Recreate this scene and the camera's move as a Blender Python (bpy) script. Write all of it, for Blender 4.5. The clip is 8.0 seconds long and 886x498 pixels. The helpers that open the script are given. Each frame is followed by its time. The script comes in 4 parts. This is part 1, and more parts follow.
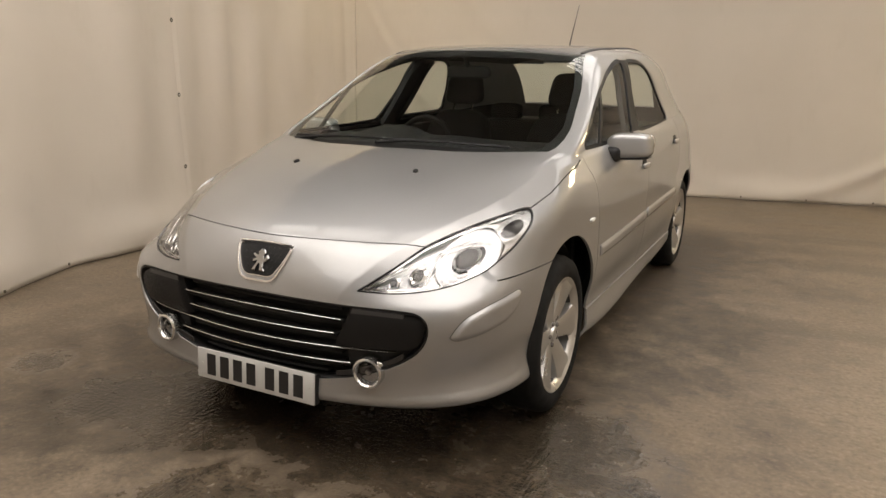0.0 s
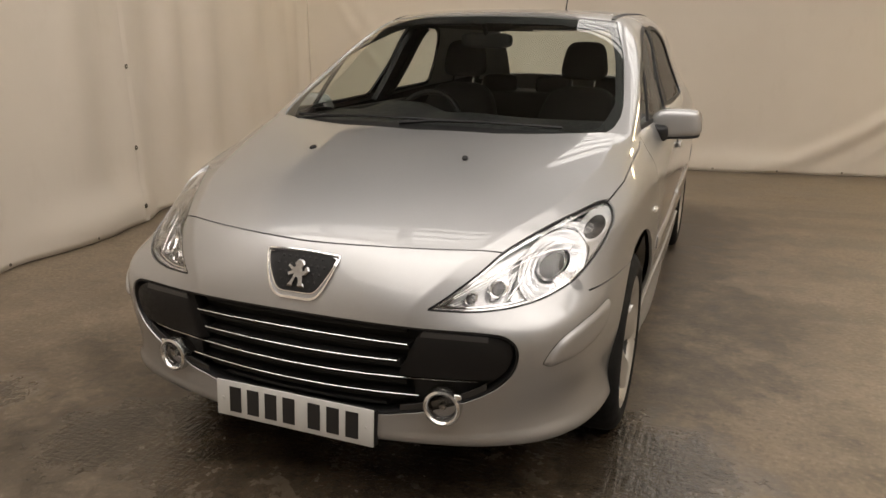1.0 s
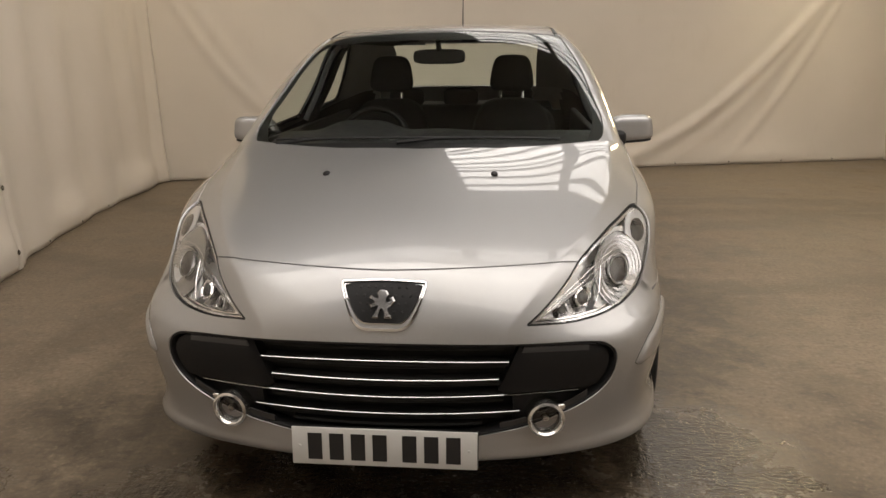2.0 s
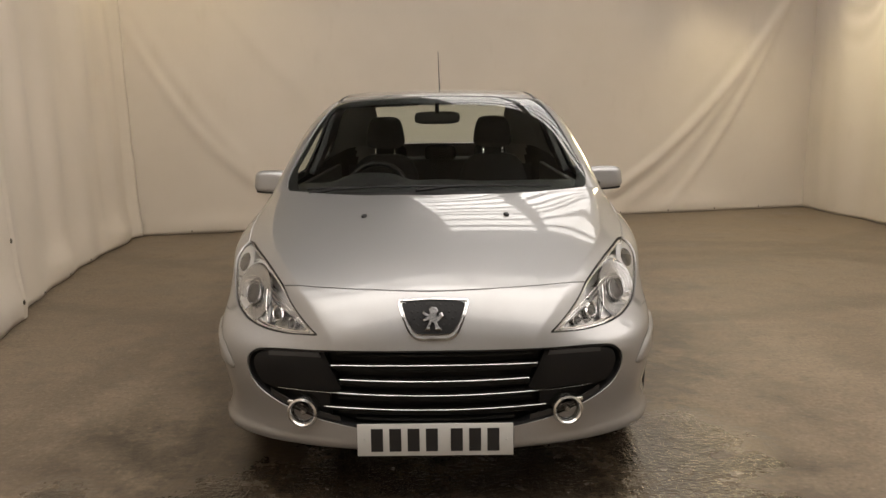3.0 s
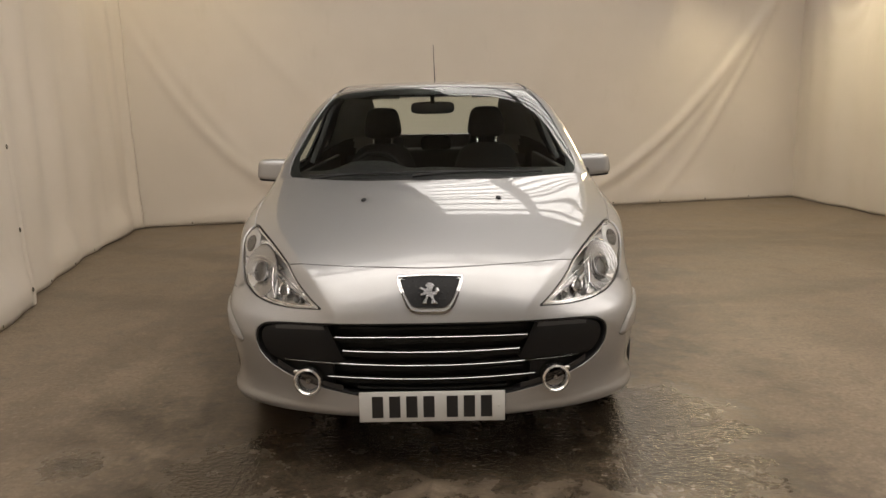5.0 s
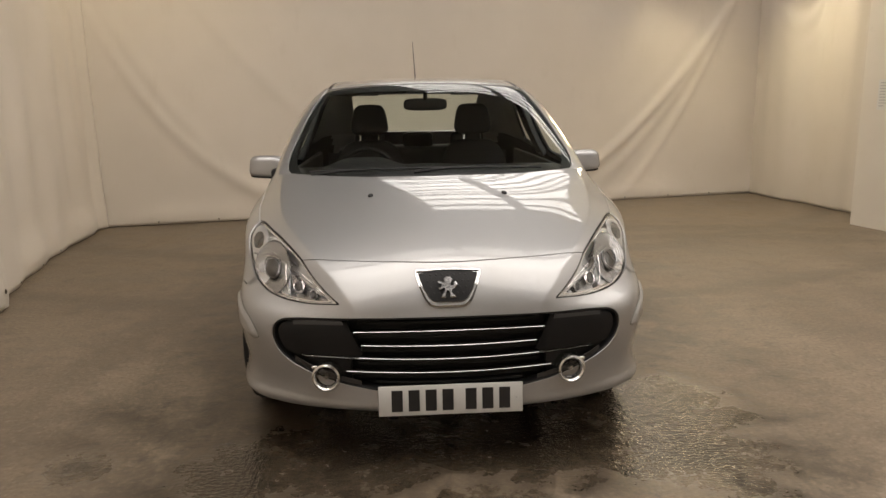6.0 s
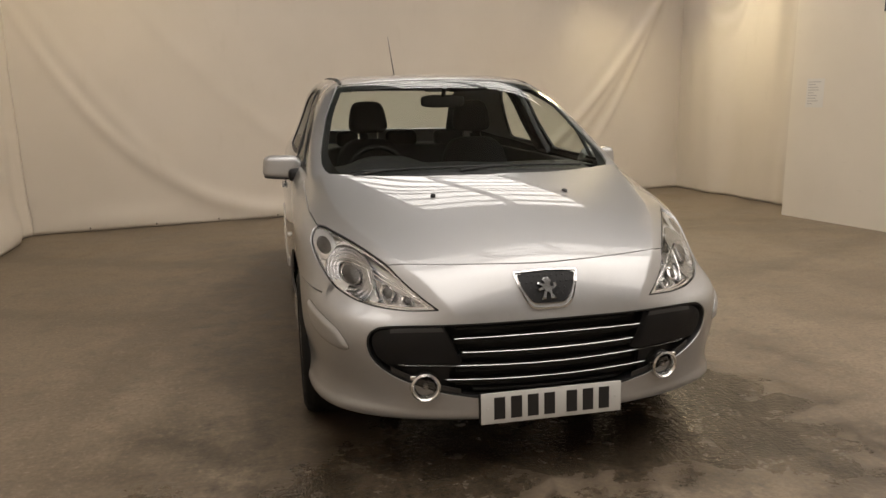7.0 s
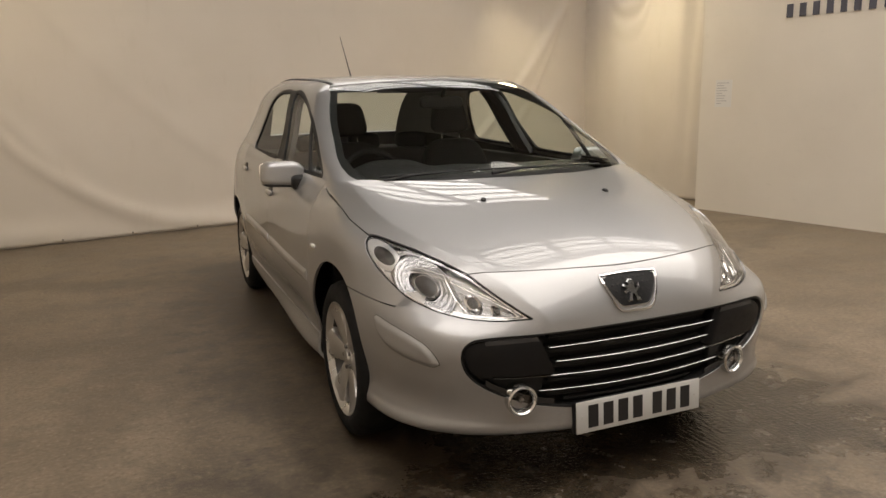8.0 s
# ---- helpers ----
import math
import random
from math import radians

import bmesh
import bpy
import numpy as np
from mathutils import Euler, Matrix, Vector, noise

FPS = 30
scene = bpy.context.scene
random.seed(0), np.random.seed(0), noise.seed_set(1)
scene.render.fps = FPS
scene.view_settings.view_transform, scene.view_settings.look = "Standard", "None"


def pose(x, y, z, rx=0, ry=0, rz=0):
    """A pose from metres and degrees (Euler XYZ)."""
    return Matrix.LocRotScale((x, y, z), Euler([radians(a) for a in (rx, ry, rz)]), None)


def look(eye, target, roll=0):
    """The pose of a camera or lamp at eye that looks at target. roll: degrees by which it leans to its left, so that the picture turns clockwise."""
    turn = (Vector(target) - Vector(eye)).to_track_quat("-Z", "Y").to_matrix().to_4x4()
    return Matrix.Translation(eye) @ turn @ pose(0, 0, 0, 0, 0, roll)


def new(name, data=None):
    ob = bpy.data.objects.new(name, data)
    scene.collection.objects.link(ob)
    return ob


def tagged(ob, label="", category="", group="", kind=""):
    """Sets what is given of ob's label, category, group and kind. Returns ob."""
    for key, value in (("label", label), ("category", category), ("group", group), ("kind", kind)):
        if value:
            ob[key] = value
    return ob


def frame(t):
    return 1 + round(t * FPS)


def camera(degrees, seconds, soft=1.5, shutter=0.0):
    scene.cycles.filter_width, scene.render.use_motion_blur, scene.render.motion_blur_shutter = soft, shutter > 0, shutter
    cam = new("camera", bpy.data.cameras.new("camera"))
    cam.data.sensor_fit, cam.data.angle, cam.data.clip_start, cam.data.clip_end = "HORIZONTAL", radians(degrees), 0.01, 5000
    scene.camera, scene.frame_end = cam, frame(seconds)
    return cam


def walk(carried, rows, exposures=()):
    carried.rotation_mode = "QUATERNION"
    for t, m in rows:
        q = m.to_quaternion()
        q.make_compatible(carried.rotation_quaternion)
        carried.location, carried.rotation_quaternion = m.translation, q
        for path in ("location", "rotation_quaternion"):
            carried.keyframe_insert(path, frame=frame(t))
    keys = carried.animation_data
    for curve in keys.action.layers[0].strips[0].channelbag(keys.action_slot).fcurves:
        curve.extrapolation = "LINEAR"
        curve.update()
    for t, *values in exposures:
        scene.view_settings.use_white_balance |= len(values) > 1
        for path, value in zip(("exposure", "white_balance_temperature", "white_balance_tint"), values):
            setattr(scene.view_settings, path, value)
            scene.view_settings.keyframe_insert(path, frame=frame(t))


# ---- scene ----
# ---- camera ----
cam = camera(62.32, 8.0)
PATH = [
    (0.0, 1.658, -1.825, 1.324, 27.09, -13.69, -0.83),
    (0.5, 1.455, -1.723, 1.315, 25.31, -15.55, -0.06),
    (1.0, 1.078, -1.620, 1.318, 21.20, -15.93, -0.81),
    (1.5, 0.704, -1.578, 1.304, 15.49, -15.74, -0.02),
    (1.7, 0.533, -1.639, 1.319, 9.40, -15.65, 0.60),
    (2.8, 0.100, -2.205, 1.375, 1.90, -12.00, 0.75),
    (3.0, 0.054, -2.280, 1.368, 0.32, -10.88, 0.81),
    (3.5, 0.052, -2.416, 1.356, 0.31, -10.76, 0.87),
    (4.0, 0.062, -2.452, 1.354, 0.42, -11.32, 0.68),
    (4.5, 0.066, -2.448, 1.350, 0.47, -11.26, 0.88),
    (6.0, -0.180, -2.473, 1.336, -3.83, -11.43, 0.81),
    (6.5, -0.531, -2.413, 1.337, -7.59, -11.60, 0.49),
    (7.0, -0.892, -2.277, 1.340, -12.63, -11.71, 0.69),
    (7.5, -1.279, -2.126, 1.337, -19.67, -11.53, 0.75),
    (8.0, -1.549, -1.926, 1.339, -23.19, -11.64, 0.99),
]
walk(cam, [(t, pose(x, y, z, 90 + pitch, roll, yaw)) for t, x, y, z, yaw, pitch, roll in PATH], [(0.0, 0.26), (0.6, 0.24), (1.6, 0.05), (3.2, 0.12), (4.5, 0.13), (8.0, 0.14)])


# ---- world: the warehouse round the curtained bay is closed, so the sky gives next to nothing ----
world = bpy.data.worlds.new("world")
scene.world = world
world.use_nodes = True
world.node_tree.nodes["Background"].inputs["Color"].default_value = (0.5, 0.55, 0.6, 1)
world.node_tree.nodes["Background"].inputs["Strength"].default_value = 0.02
FILL_LIGHT = 3.9
DIM_FILL_LIGHT = 2.9
FAR_LIGHT = 3.5
NEAR_LIGHT = 3.6
WARM_LAMP = 16.0
FLOOD_GLOW = 36.0


# ---- materials ----
class Nodes:
    """A small writer of node materials."""

    def __init__(self, name):
        self.mat = bpy.data.materials.new(name)
        self.mat.use_nodes = True
        self.tree = self.mat.node_tree
        self.bsdf = self.tree.nodes["Principled BSDF"]

    def node(self, kind, **sets):
        n = self.tree.nodes.new(kind)
        for key, value in sets.items():
            n.inputs[key.replace("_", " ")].default_value = value
        return n

    def link(self, a, b):
        self.tree.links.new(a, b)

    def coords(self):
        return self.tree.nodes.new("ShaderNodeTexCoord").outputs["Object"]

    def stretch(self, vec, x=1, y=1, z=1, turn=0):
        m = self.tree.nodes.new("ShaderNodeMapping")
        m.inputs["Scale"].default_value = (x, y, z)
        m.inputs["Rotation"].default_value = (0, 0, turn)
        self.link(vec, m.inputs["Vector"])
        return m.outputs["Vector"]

    def noise(self, vec, scale, detail=4, rough=0.55):
        n = self.node("ShaderNodeTexNoise", Scale=scale, Detail=detail, Roughness=rough)
        self.link(vec, n.inputs["Vector"])
        return n.outputs["Fac"]

    def ramp(self, fac, *stops):
        r = self.tree.nodes.new("ShaderNodeValToRGB")
        e = r.color_ramp.elements
        while len(e) < len(stops):
            e.new(0.5)
        for el, (p, c) in zip(e, stops):
            el.position = p
            el.color = (*c, 1) if isinstance(c, tuple) else (c, c, c, 1)
        self.link(fac, r.inputs["Fac"])
        return r.outputs["Color"]

    def mix(self, fac, a, b, mode="MIX"):
        m = self.tree.nodes.new("ShaderNodeMix")
        m.data_type, m.blend_type = "RGBA", mode
        for sock, val in ((m.inputs[0], fac), (m.inputs[6], a), (m.inputs[7], b)):
            if isinstance(val, (int, float)):
                sock.default_value = val if sock == m.inputs[0] else (val, val, val, 1)
            elif isinstance(val, tuple):
                sock.default_value = (*val, 1)
            else:
                self.link(val, sock)
        return m.outputs[2]

    def bump(self, height, strength, distance):
        b = self.node("ShaderNodeBump", Strength=strength, Distance=distance)
        self.link(height, b.inputs["Height"])
        self.link(b.outputs["Normal"], self.bsdf.inputs["Normal"])

    def put(self, **sets):
        for key, value in sets.items():
            s = self.bsdf.inputs[key.replace("_", " ")]
            if isinstance(value, (int, float)):
                s.default_value = value
            elif isinstance(value, tuple):
                s.default_value = (*value, 1)
            else:
                self.link(value, s)
        return self.mat


def plain(name, color, rough=0.5, metal=0.0, grain=60.0, vary=0.12, bump=0.0, depth=0.002, **more):
    m = Nodes(name)
    v = m.coords()
    f = m.noise(v, grain)
    g = m.noise(v, grain * 0.13, 3)
    c = m.mix(m.ramp(f, (0.3, 1 - vary), (0.7, 1.0)), 1.0, 1.0)
    lo = tuple(k * (1 - vary) for k in color)
    hi = tuple(min(1, k * (1 + vary)) for k in color)
    col = m.mix(m.mix(0.5, f, g), lo, hi)
    m.put(Base_Color=col, Roughness=m.ramp(g, (0.3, max(0.0, rough * 0.85)), (0.7, min(1.0, rough * 1.15))), Metallic=metal, **more)
    if bump:
        m.bump(f, bump, depth)
    return m.mat


def silver_paint():
    m = Nodes("silver_paint")
    v = m.coords()
    flake = m.tree.nodes.new("ShaderNodeTexVoronoi")
    flake.inputs["Scale"].default_value = 2600
    m.link(v, flake.inputs["Vector"])
    dust = m.noise(v, 3.0, 6, 0.6)
    col = m.mix(m.ramp(flake.outputs["Color"], (0.1, 0.0), (0.9, 1.0)), (0.30, 0.300, 0.302), (0.42, 0.42, 0.421))
    col = m.mix(m.ramp(dust, (0.45, 0.0), (0.8, 0.12)), col, (0.42, 0.38, 0.32))
    return m.put(Base_Color=col, Metallic=0.80, Roughness=m.ramp(dust, (0.3, 0.43), (0.75, 0.49)), Coat_Weight=1.0,
                 Coat_Roughness=m.ramp(dust, (0.4, 0.015), (0.8, 0.06)), Coat_IOR=1.5)


def glass(name, tint, rough=0.0, coat=1.0):
    m = Nodes(name)
    return m.put(Base_Color=tint, Transmission_Weight=1.0, Roughness=rough, IOR=1.001, Coat_Weight=coat, Coat_IOR=1.5, Coat_Roughness=0.01, Specular_IOR_Level=0.0)


def curtain_cloth():
    m = Nodes("curtain_cloth")
    v = m.coords()
    big = m.noise(v, 0.7, 4)
    weave = m.noise(m.stretch(v, 1, 1, 1), 420, 2)
    marks = m.noise(m.stretch(v, 1, 1, 0.35), 5.0, 6, 0.65)
    col = m.mix(m.ramp(big, (0.3, 0.0), (0.7, 1.0)), (0.60, 0.541, 0.460), (0.66, 0.598, 0.516))
    col = m.mix(m.ramp(marks, (0.58, 0.0), (0.78, 0.25)), col, (0.50, 0.44, 0.35))
    m.bump(weave, 0.12, 0.001)
    return m.put(Base_Color=col, Roughness=0.62, Sheen_Weight=0.1)


def board_paint():
    m = Nodes("board_paint")
    v = m.coords()
    big = m.noise(v, 1.1, 5)
    scuff = m.noise(m.stretch(v, 1, 1, 3), 6, 6, 0.7)
    col = m.mix(m.ramp(big, (0.3, 0.0), (0.7, 1.0)), (0.66, 0.605, 0.52), (0.71, 0.655, 0.565))
    col = m.mix(m.ramp(scuff, (0.62, 0.0), (0.8, 0.3)), col, (0.45, 0.41, 0.35))
    m.bump(m.noise(v, 90, 3), 0.1, 0.001)
    return m.put(Base_Color=col, Roughness=0.55)


def concrete_floor():
    m = Nodes("wet_concrete")
    v = m.coords()

    def vec(op, a, b=None, val=None):
        n = m.tree.nodes.new("ShaderNodeVectorMath")
        n.operation = op
        m.link(a, n.inputs[0])
        if b is not None:
            n.inputs[1].default_value = b
        return n.outputs["Value"] if op in ("LENGTH", "DISTANCE") else n.outputs["Vector"]

    def num(op, a, b):
        n = m.tree.nodes.new("ShaderNodeMath")
        n.operation = op
        for sock, val in zip(n.inputs, (a, b)):
            if isinstance(val, (int, float)):
                sock.default_value = val
            else:
                m.link(val, sock)
        return n.outputs[0]

    big = m.noise(v, 0.55, 6, 0.6)
    mid = m.noise(v, 1.7, 8, 0.62)
    blot = m.noise(v, 7.5, 7, 0.70)
    fine = m.noise(v, 48, 5, 0.70)
    smear = m.noise(m.stretch(v, 1.0, 4.5, 1, 0.5), 1.6, 8, 0.65)
    fleck = m.noise(m.stretch(v, 1.0, 2.2, 1, 0.3), 9.0, 4, 0.6)
    # ragged damp from the tyres round the parked car, with shade painted in beneath
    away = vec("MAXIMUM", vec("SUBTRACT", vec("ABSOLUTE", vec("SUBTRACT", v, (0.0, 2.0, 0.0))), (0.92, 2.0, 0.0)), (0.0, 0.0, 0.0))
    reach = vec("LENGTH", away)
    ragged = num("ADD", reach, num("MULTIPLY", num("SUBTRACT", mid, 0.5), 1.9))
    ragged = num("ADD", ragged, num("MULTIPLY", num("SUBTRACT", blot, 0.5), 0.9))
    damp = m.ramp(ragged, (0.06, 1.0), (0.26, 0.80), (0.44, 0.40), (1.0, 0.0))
    # standing water beside the front corners, and the shade under the nose painted in
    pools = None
    # the last three circles darken the floor before and under the nose
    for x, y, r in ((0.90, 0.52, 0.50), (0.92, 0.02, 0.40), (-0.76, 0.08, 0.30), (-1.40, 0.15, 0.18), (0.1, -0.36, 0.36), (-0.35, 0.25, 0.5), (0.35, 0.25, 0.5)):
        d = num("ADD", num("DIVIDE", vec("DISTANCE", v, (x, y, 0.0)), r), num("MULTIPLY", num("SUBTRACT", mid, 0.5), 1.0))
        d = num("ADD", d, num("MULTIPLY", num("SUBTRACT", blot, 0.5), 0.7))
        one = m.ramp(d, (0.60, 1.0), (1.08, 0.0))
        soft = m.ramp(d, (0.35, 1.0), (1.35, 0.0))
        pool_shade = soft if pools is None else num("MAXIMUM", pool_shade, soft)
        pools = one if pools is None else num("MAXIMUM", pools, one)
    # tyre arcs left by cars that were swung into the bay
    arcs = None
    for x, y, r, w in ((2.4, 0.7, 4.25, 0.22), (2.4, 0.7, 3.75, 0.30), (0.2, 10.0, 6.3, 0.24), (0.2, 10.0, 7.8, 0.18)):
        d = num("ABSOLUTE", num("SUBTRACT", vec("DISTANCE", v, (x, y, 0.0)), r), 0.0)
        d = num("ADD", num("DIVIDE", d, w), num("MULTIPLY", num("SUBTRACT", mid, 0.5), 2.0))
        one = m.ramp(d, (0.3, 1.0), (1.1, 0.0))
        arcs = one if arcs is None else num("MAXIMUM", arcs, one)
    dry = m.mix(m.ramp(big, (0.35, 0.0), (0.65, 1.0)), (0.150, 0.117, 0.078), (0.180, 0.143, 0.098))
    dry = m.mix(m.ramp(mid, (0.36, 0.75), (0.56, 0.0)), dry, (0.100, 0.076, 0.050))
    dry = m.mix(num("MULTIPLY", arcs, 0.50), dry, (0.088, 0.068, 0.045))
    dry = m.mix(m.ramp(smear, (0.52, 0.0), (0.70, 0.25)), dry, (0.225, 0.186, 0.136))
    dry = m.mix(m.ramp(fleck, (0.60, 0.0), (0.74, 0.25)), dry, (0.070, 0.052, 0.034))
    dry = m.mix(m.ramp(fine, (0.36, 0.70), (0.50, 0.0)), dry, (0.085, 0.066, 0.045))
    dry = m.mix(m.ramp(fine, (0.55, 0.0), (0.67, 0.58)), dry, (0.245, 0.206, 0.153))
    dry = m.mix(m.ramp(blot, (0.32, 0.60), (0.47, 0.0)), dry, (0.092, 0.072, 0.049))
    dry = m.mix(m.ramp(blot, (0.56, 0.0), (0.70, 0.35)), dry, (0.215, 0.180, 0.134))
    damp_shade_col = m.mix(m.ramp(blot, (0.34, 0.0), (0.62, 1.0)), (0.026, 0.020, 0.013), (0.066, 0.052, 0.036))
    damp_shade_col = m.mix(m.ramp(fine, (0.56, 0.0), (0.68, 0.5)), damp_shade_col, (0.12, 0.098, 0.068))
    col = m.mix(m.mix(1.0, damp, m.ramp(blot, (0.35, 1.0), (0.70, 0.70)), "MULTIPLY"), dry, damp_shade_col)
    # near-black colour for the water and for the nose's painted shade
    col = m.mix(num("MULTIPLY", pool_shade, 0.72), col, (0.022, 0.0175, 0.012))
    col = m.mix(1.0, col, (1.13, 1.105, 1.105), "MULTIPLY")
    rough = m.mix(damp, m.ramp(mid, (0.3, 0.46), (0.7, 0.62)), m.ramp(blot, (0.35, 0.42), (0.65, 0.56)))
    rough = m.mix(num("MULTIPLY", pools, m.ramp(blot, (0.42, 1.0), (0.66, 0.45))), rough, 0.07)
    dents = m.noise(m.stretch(v, 1.0, 1.9, 1, 0.3), 34, 3, 0.6)
    brush = m.noise(m.stretch(v, 62, 9, 1, 0.35), 1.0, 2, 0.5)
    grit = num("ADD", num("MULTIPLY", blot, 0.6), num("MULTIPLY", fine, 0.22))
    water = num("ADD", num("MULTIPLY", dents, 0.72), num("MULTIPLY", brush, 0.42))
    h = m.mix(pools, grit, water)
    m.bump(h, 0.9, 0.0075)
    return m.put(Base_Color=col, Roughness=rough, Specular_IOR_Level=m.mix(pools, 0.5, 0.62))


PAINT = silver_paint()
CURTAIN = curtain_cloth()
BOARD = board_paint()
FLOOR = concrete_floor()
BLACK = plain("black_plastic", (0.006, 0.006, 0.0065), 0.5, bump=0.25, grain=400, Specular_IOR_Level=0.35)
PAD = plain("textured_bumper_plastic", (0.005, 0.005, 0.0055), 0.45, bump=0.35, grain=700, Specular_IOR_Level=0.3)
# pad ledge painted lighter for the light its top edge catches
PAD_TOP = plain("lit_pad_top", (0.026, 0.025, 0.025), 0.34, bump=0.3, grain=700)
DARK = plain("underside_black", (0.010, 0.010, 0.010), 0.85)
RUBBER = plain("tyre_rubber", (0.008, 0.0078, 0.0075), 0.8, bump=0.3, grain=120, Specular_IOR_Level=0.2)
SEAL = plain("window_rubber", (0.009, 0.009, 0.0095), 0.5, Specular_IOR_Level=0.2)
CHROME = plain("chrome", (0.82, 0.82, 0.82), 0.08, 1.0, vary=0.02)
# alloy barrel painted dark to hold the shade between the spokes
BARREL = plain("shaded_barrel", (0.10, 0.10, 0.10), 0.55, 0.4)
ALLOY = plain("alloy_wheel_paint", (0.58, 0.57, 0.55), 0.30, 0.85, vary=0.06, Coat_Weight=0.6)
SATIN = plain("satin_chrome", (0.66, 0.66, 0.65), 0.22, 1.0, vary=0.02)
REFLECTOR = plain("lamp_reflector", (0.37, 0.37, 0.375), 0.22, 0.96, vary=0.03, grain=70, bump=0.25)
LAMP_EYE = plain("lamp_eye_glass", (0.030, 0.027, 0.025), 0.28, vary=0.1, Specular_IOR_Level=0.35)
FLUTED = plain("fluted_reflector", (0.40, 0.40, 0.405), 0.16, 0.94, vary=0.12, grain=120, bump=0.5, depth=0.003)
HOUSING = plain("lamp_housing_silver", (0.60, 0.60, 0.60), 0.30, 0.75, vary=0.06, grain=90, bump=0.2)
BAND = plain("silvered_band", (0.66, 0.66, 0.66), 0.28, 0.55, vary=0.03)
BEZEL = plain("silvered_bezel", (0.60, 0.60, 0.60), 0.16, 0.8)
LAMP_BOWL = plain("smoked_bowl", (0.17, 0.165, 0.16), 0.2, 0.9)
LENS_MILK = plain("clear_repeater", (0.62, 0.61, 0.58), 0.12, vary=0.05, Coat_Weight=1.0)
EYELET = plain("eyelet_brass", (0.10, 0.085, 0.06), 0.45, 0.7)
PAPER = plain("notice_paper", (0.66, 0.64, 0.60), 0.7, vary=0.04)
GREY_INK = plain("faded_print", (0.42, 0.40, 0.40), 0.7)
SIGN = plain("sign_grey", (0.075, 0.075, 0.095), 0.5)
GLASS = glass("window_glass", (0.77, 0.85, 0.79))
SIDE_GLASS = glass("side_window_glass", (0.80, 0.87, 0.82), coat=0.55)
LENS = glass("lamp_lens", (0.98, 0.98, 0.98))
CLOTH = plain("seat_cloth", (0.010, 0.010, 0.011), 0.85, bump=0.4, grain=300)
TRIM = plain("cabin_plastic", (0.010, 0.010, 0.0105), 0.55, bump=0.3, grain=350, Specular_IOR_Level=0.4)
PILLAR = plain("pale_pillar_trim", (0.23, 0.235, 0.225), 0.6)
WHITE = plain("plate_white", (0.50, 0.50, 0.485), 0.35, vary=0.05)
INK = plain("plate_black", (0.012, 0.012, 0.013), 0.4)
ROOFING = plain("roof_sheet", (0.24, 0.235, 0.225), 0.6)
STEEL = plain("steel_purlin", (0.16, 0.15, 0.14), 0.6, 0.3)


def lit(name, color, strength):
    m = Nodes(name)
    return m.put(Base_Color=(0.8, 0.8, 0.8), Emission_Color=color, Emission_Strength=strength)


FILL_SHEET = lit("fill_rooflight_sheet", (1.0, 0.925, 0.86), FILL_LIGHT)
FLOOD = lit("flood_glass", (1.0, 0.78, 0.46), FLOOD_GLOW)
FAR_SHEET = lit("distant_rooflight_sheet", (1.0, 0.94, 0.88), FAR_LIGHT)
DIM_FILL_SHEET = lit("dim_fill_rooflight_sheet", (1.0, 0.925, 0.86), DIM_FILL_LIGHT)
# the row over the bonnet, its strength set apart from the far rows
NEAR_SHEET = lit("near_rooflight_sheet", (1.0, 0.935, 0.875), NEAR_LIGHT)


# ---- building helpers ----
def mesh_object(name, verts, faces, mat, parent=None, smooth=False, normals=None):
    me = bpy.data.meshes.new(name)
    me.from_pydata([tuple(map(float, p)) for p in verts], [], [tuple(map(int, q)) for q in faces])
    me.materials.append(mat)
    if smooth:
        me.polygons.foreach_set("use_smooth", [True] * len(me.polygons))
    if normals is not None:
        me.normals_split_custom_set_from_vertices([tuple(map(float, n)) for n in normals])
    me.update()
    ob = new(name, me)
    if parent is not None:
        ob.parent = parent
    return ob


def part(name, bm, mat, parent, label="", smooth=False, at=None):
    bmesh.ops.recalc_face_normals(bm, faces=bm.faces)
    me = bpy.data.meshes.new(name)
    bm.to_mesh(me)
    bm.free()
    me.materials.append(mat)
    if smooth:
        me.polygons.foreach_set("use_smooth", [True] * len(me.polygons))
        me.set_sharp_from_angle(angle=radians(42))
    ob = new(name, me)
    if parent is not None:
        ob.parent = parent
    if at is not None:
        ob.matrix_basis = at
    if label:
        tagged(ob, label)
    return ob


def box(bm, lo, hi, m=None, bevel=0.0):
    vs = [Vector((x, y, z)) for x in (lo[0], hi[0]) for y in (lo[1], hi[1]) for z in (lo[2], hi[2])]
    v = [bm.verts.new(m @ p if m else p) for p in vs]
    fs = [bm.faces.new([v[i] for i in q]) for q in ((0, 1, 3, 2), (4, 6, 7, 5), (0, 4, 5, 1), (2, 3, 7, 6), (0, 2, 6, 4), (1, 5, 7, 3))]
    if bevel:
        edges = list({e for f in fs for e in f.edges})
        bmesh.ops.bevel(bm, geom=edges, offset=bevel, segments=2, profile=0.5, affect="EDGES")
    return bm


def thing(name, label, category, group="", at=None):
    ob = new(name)
    ob.empty_display_size = 0.1
    if at is not None:
        ob.matrix_basis = at
    return tagged(ob, label, category, group)


def structure(ob, label, category):
    return tagged(ob, label, category, kind="structure")


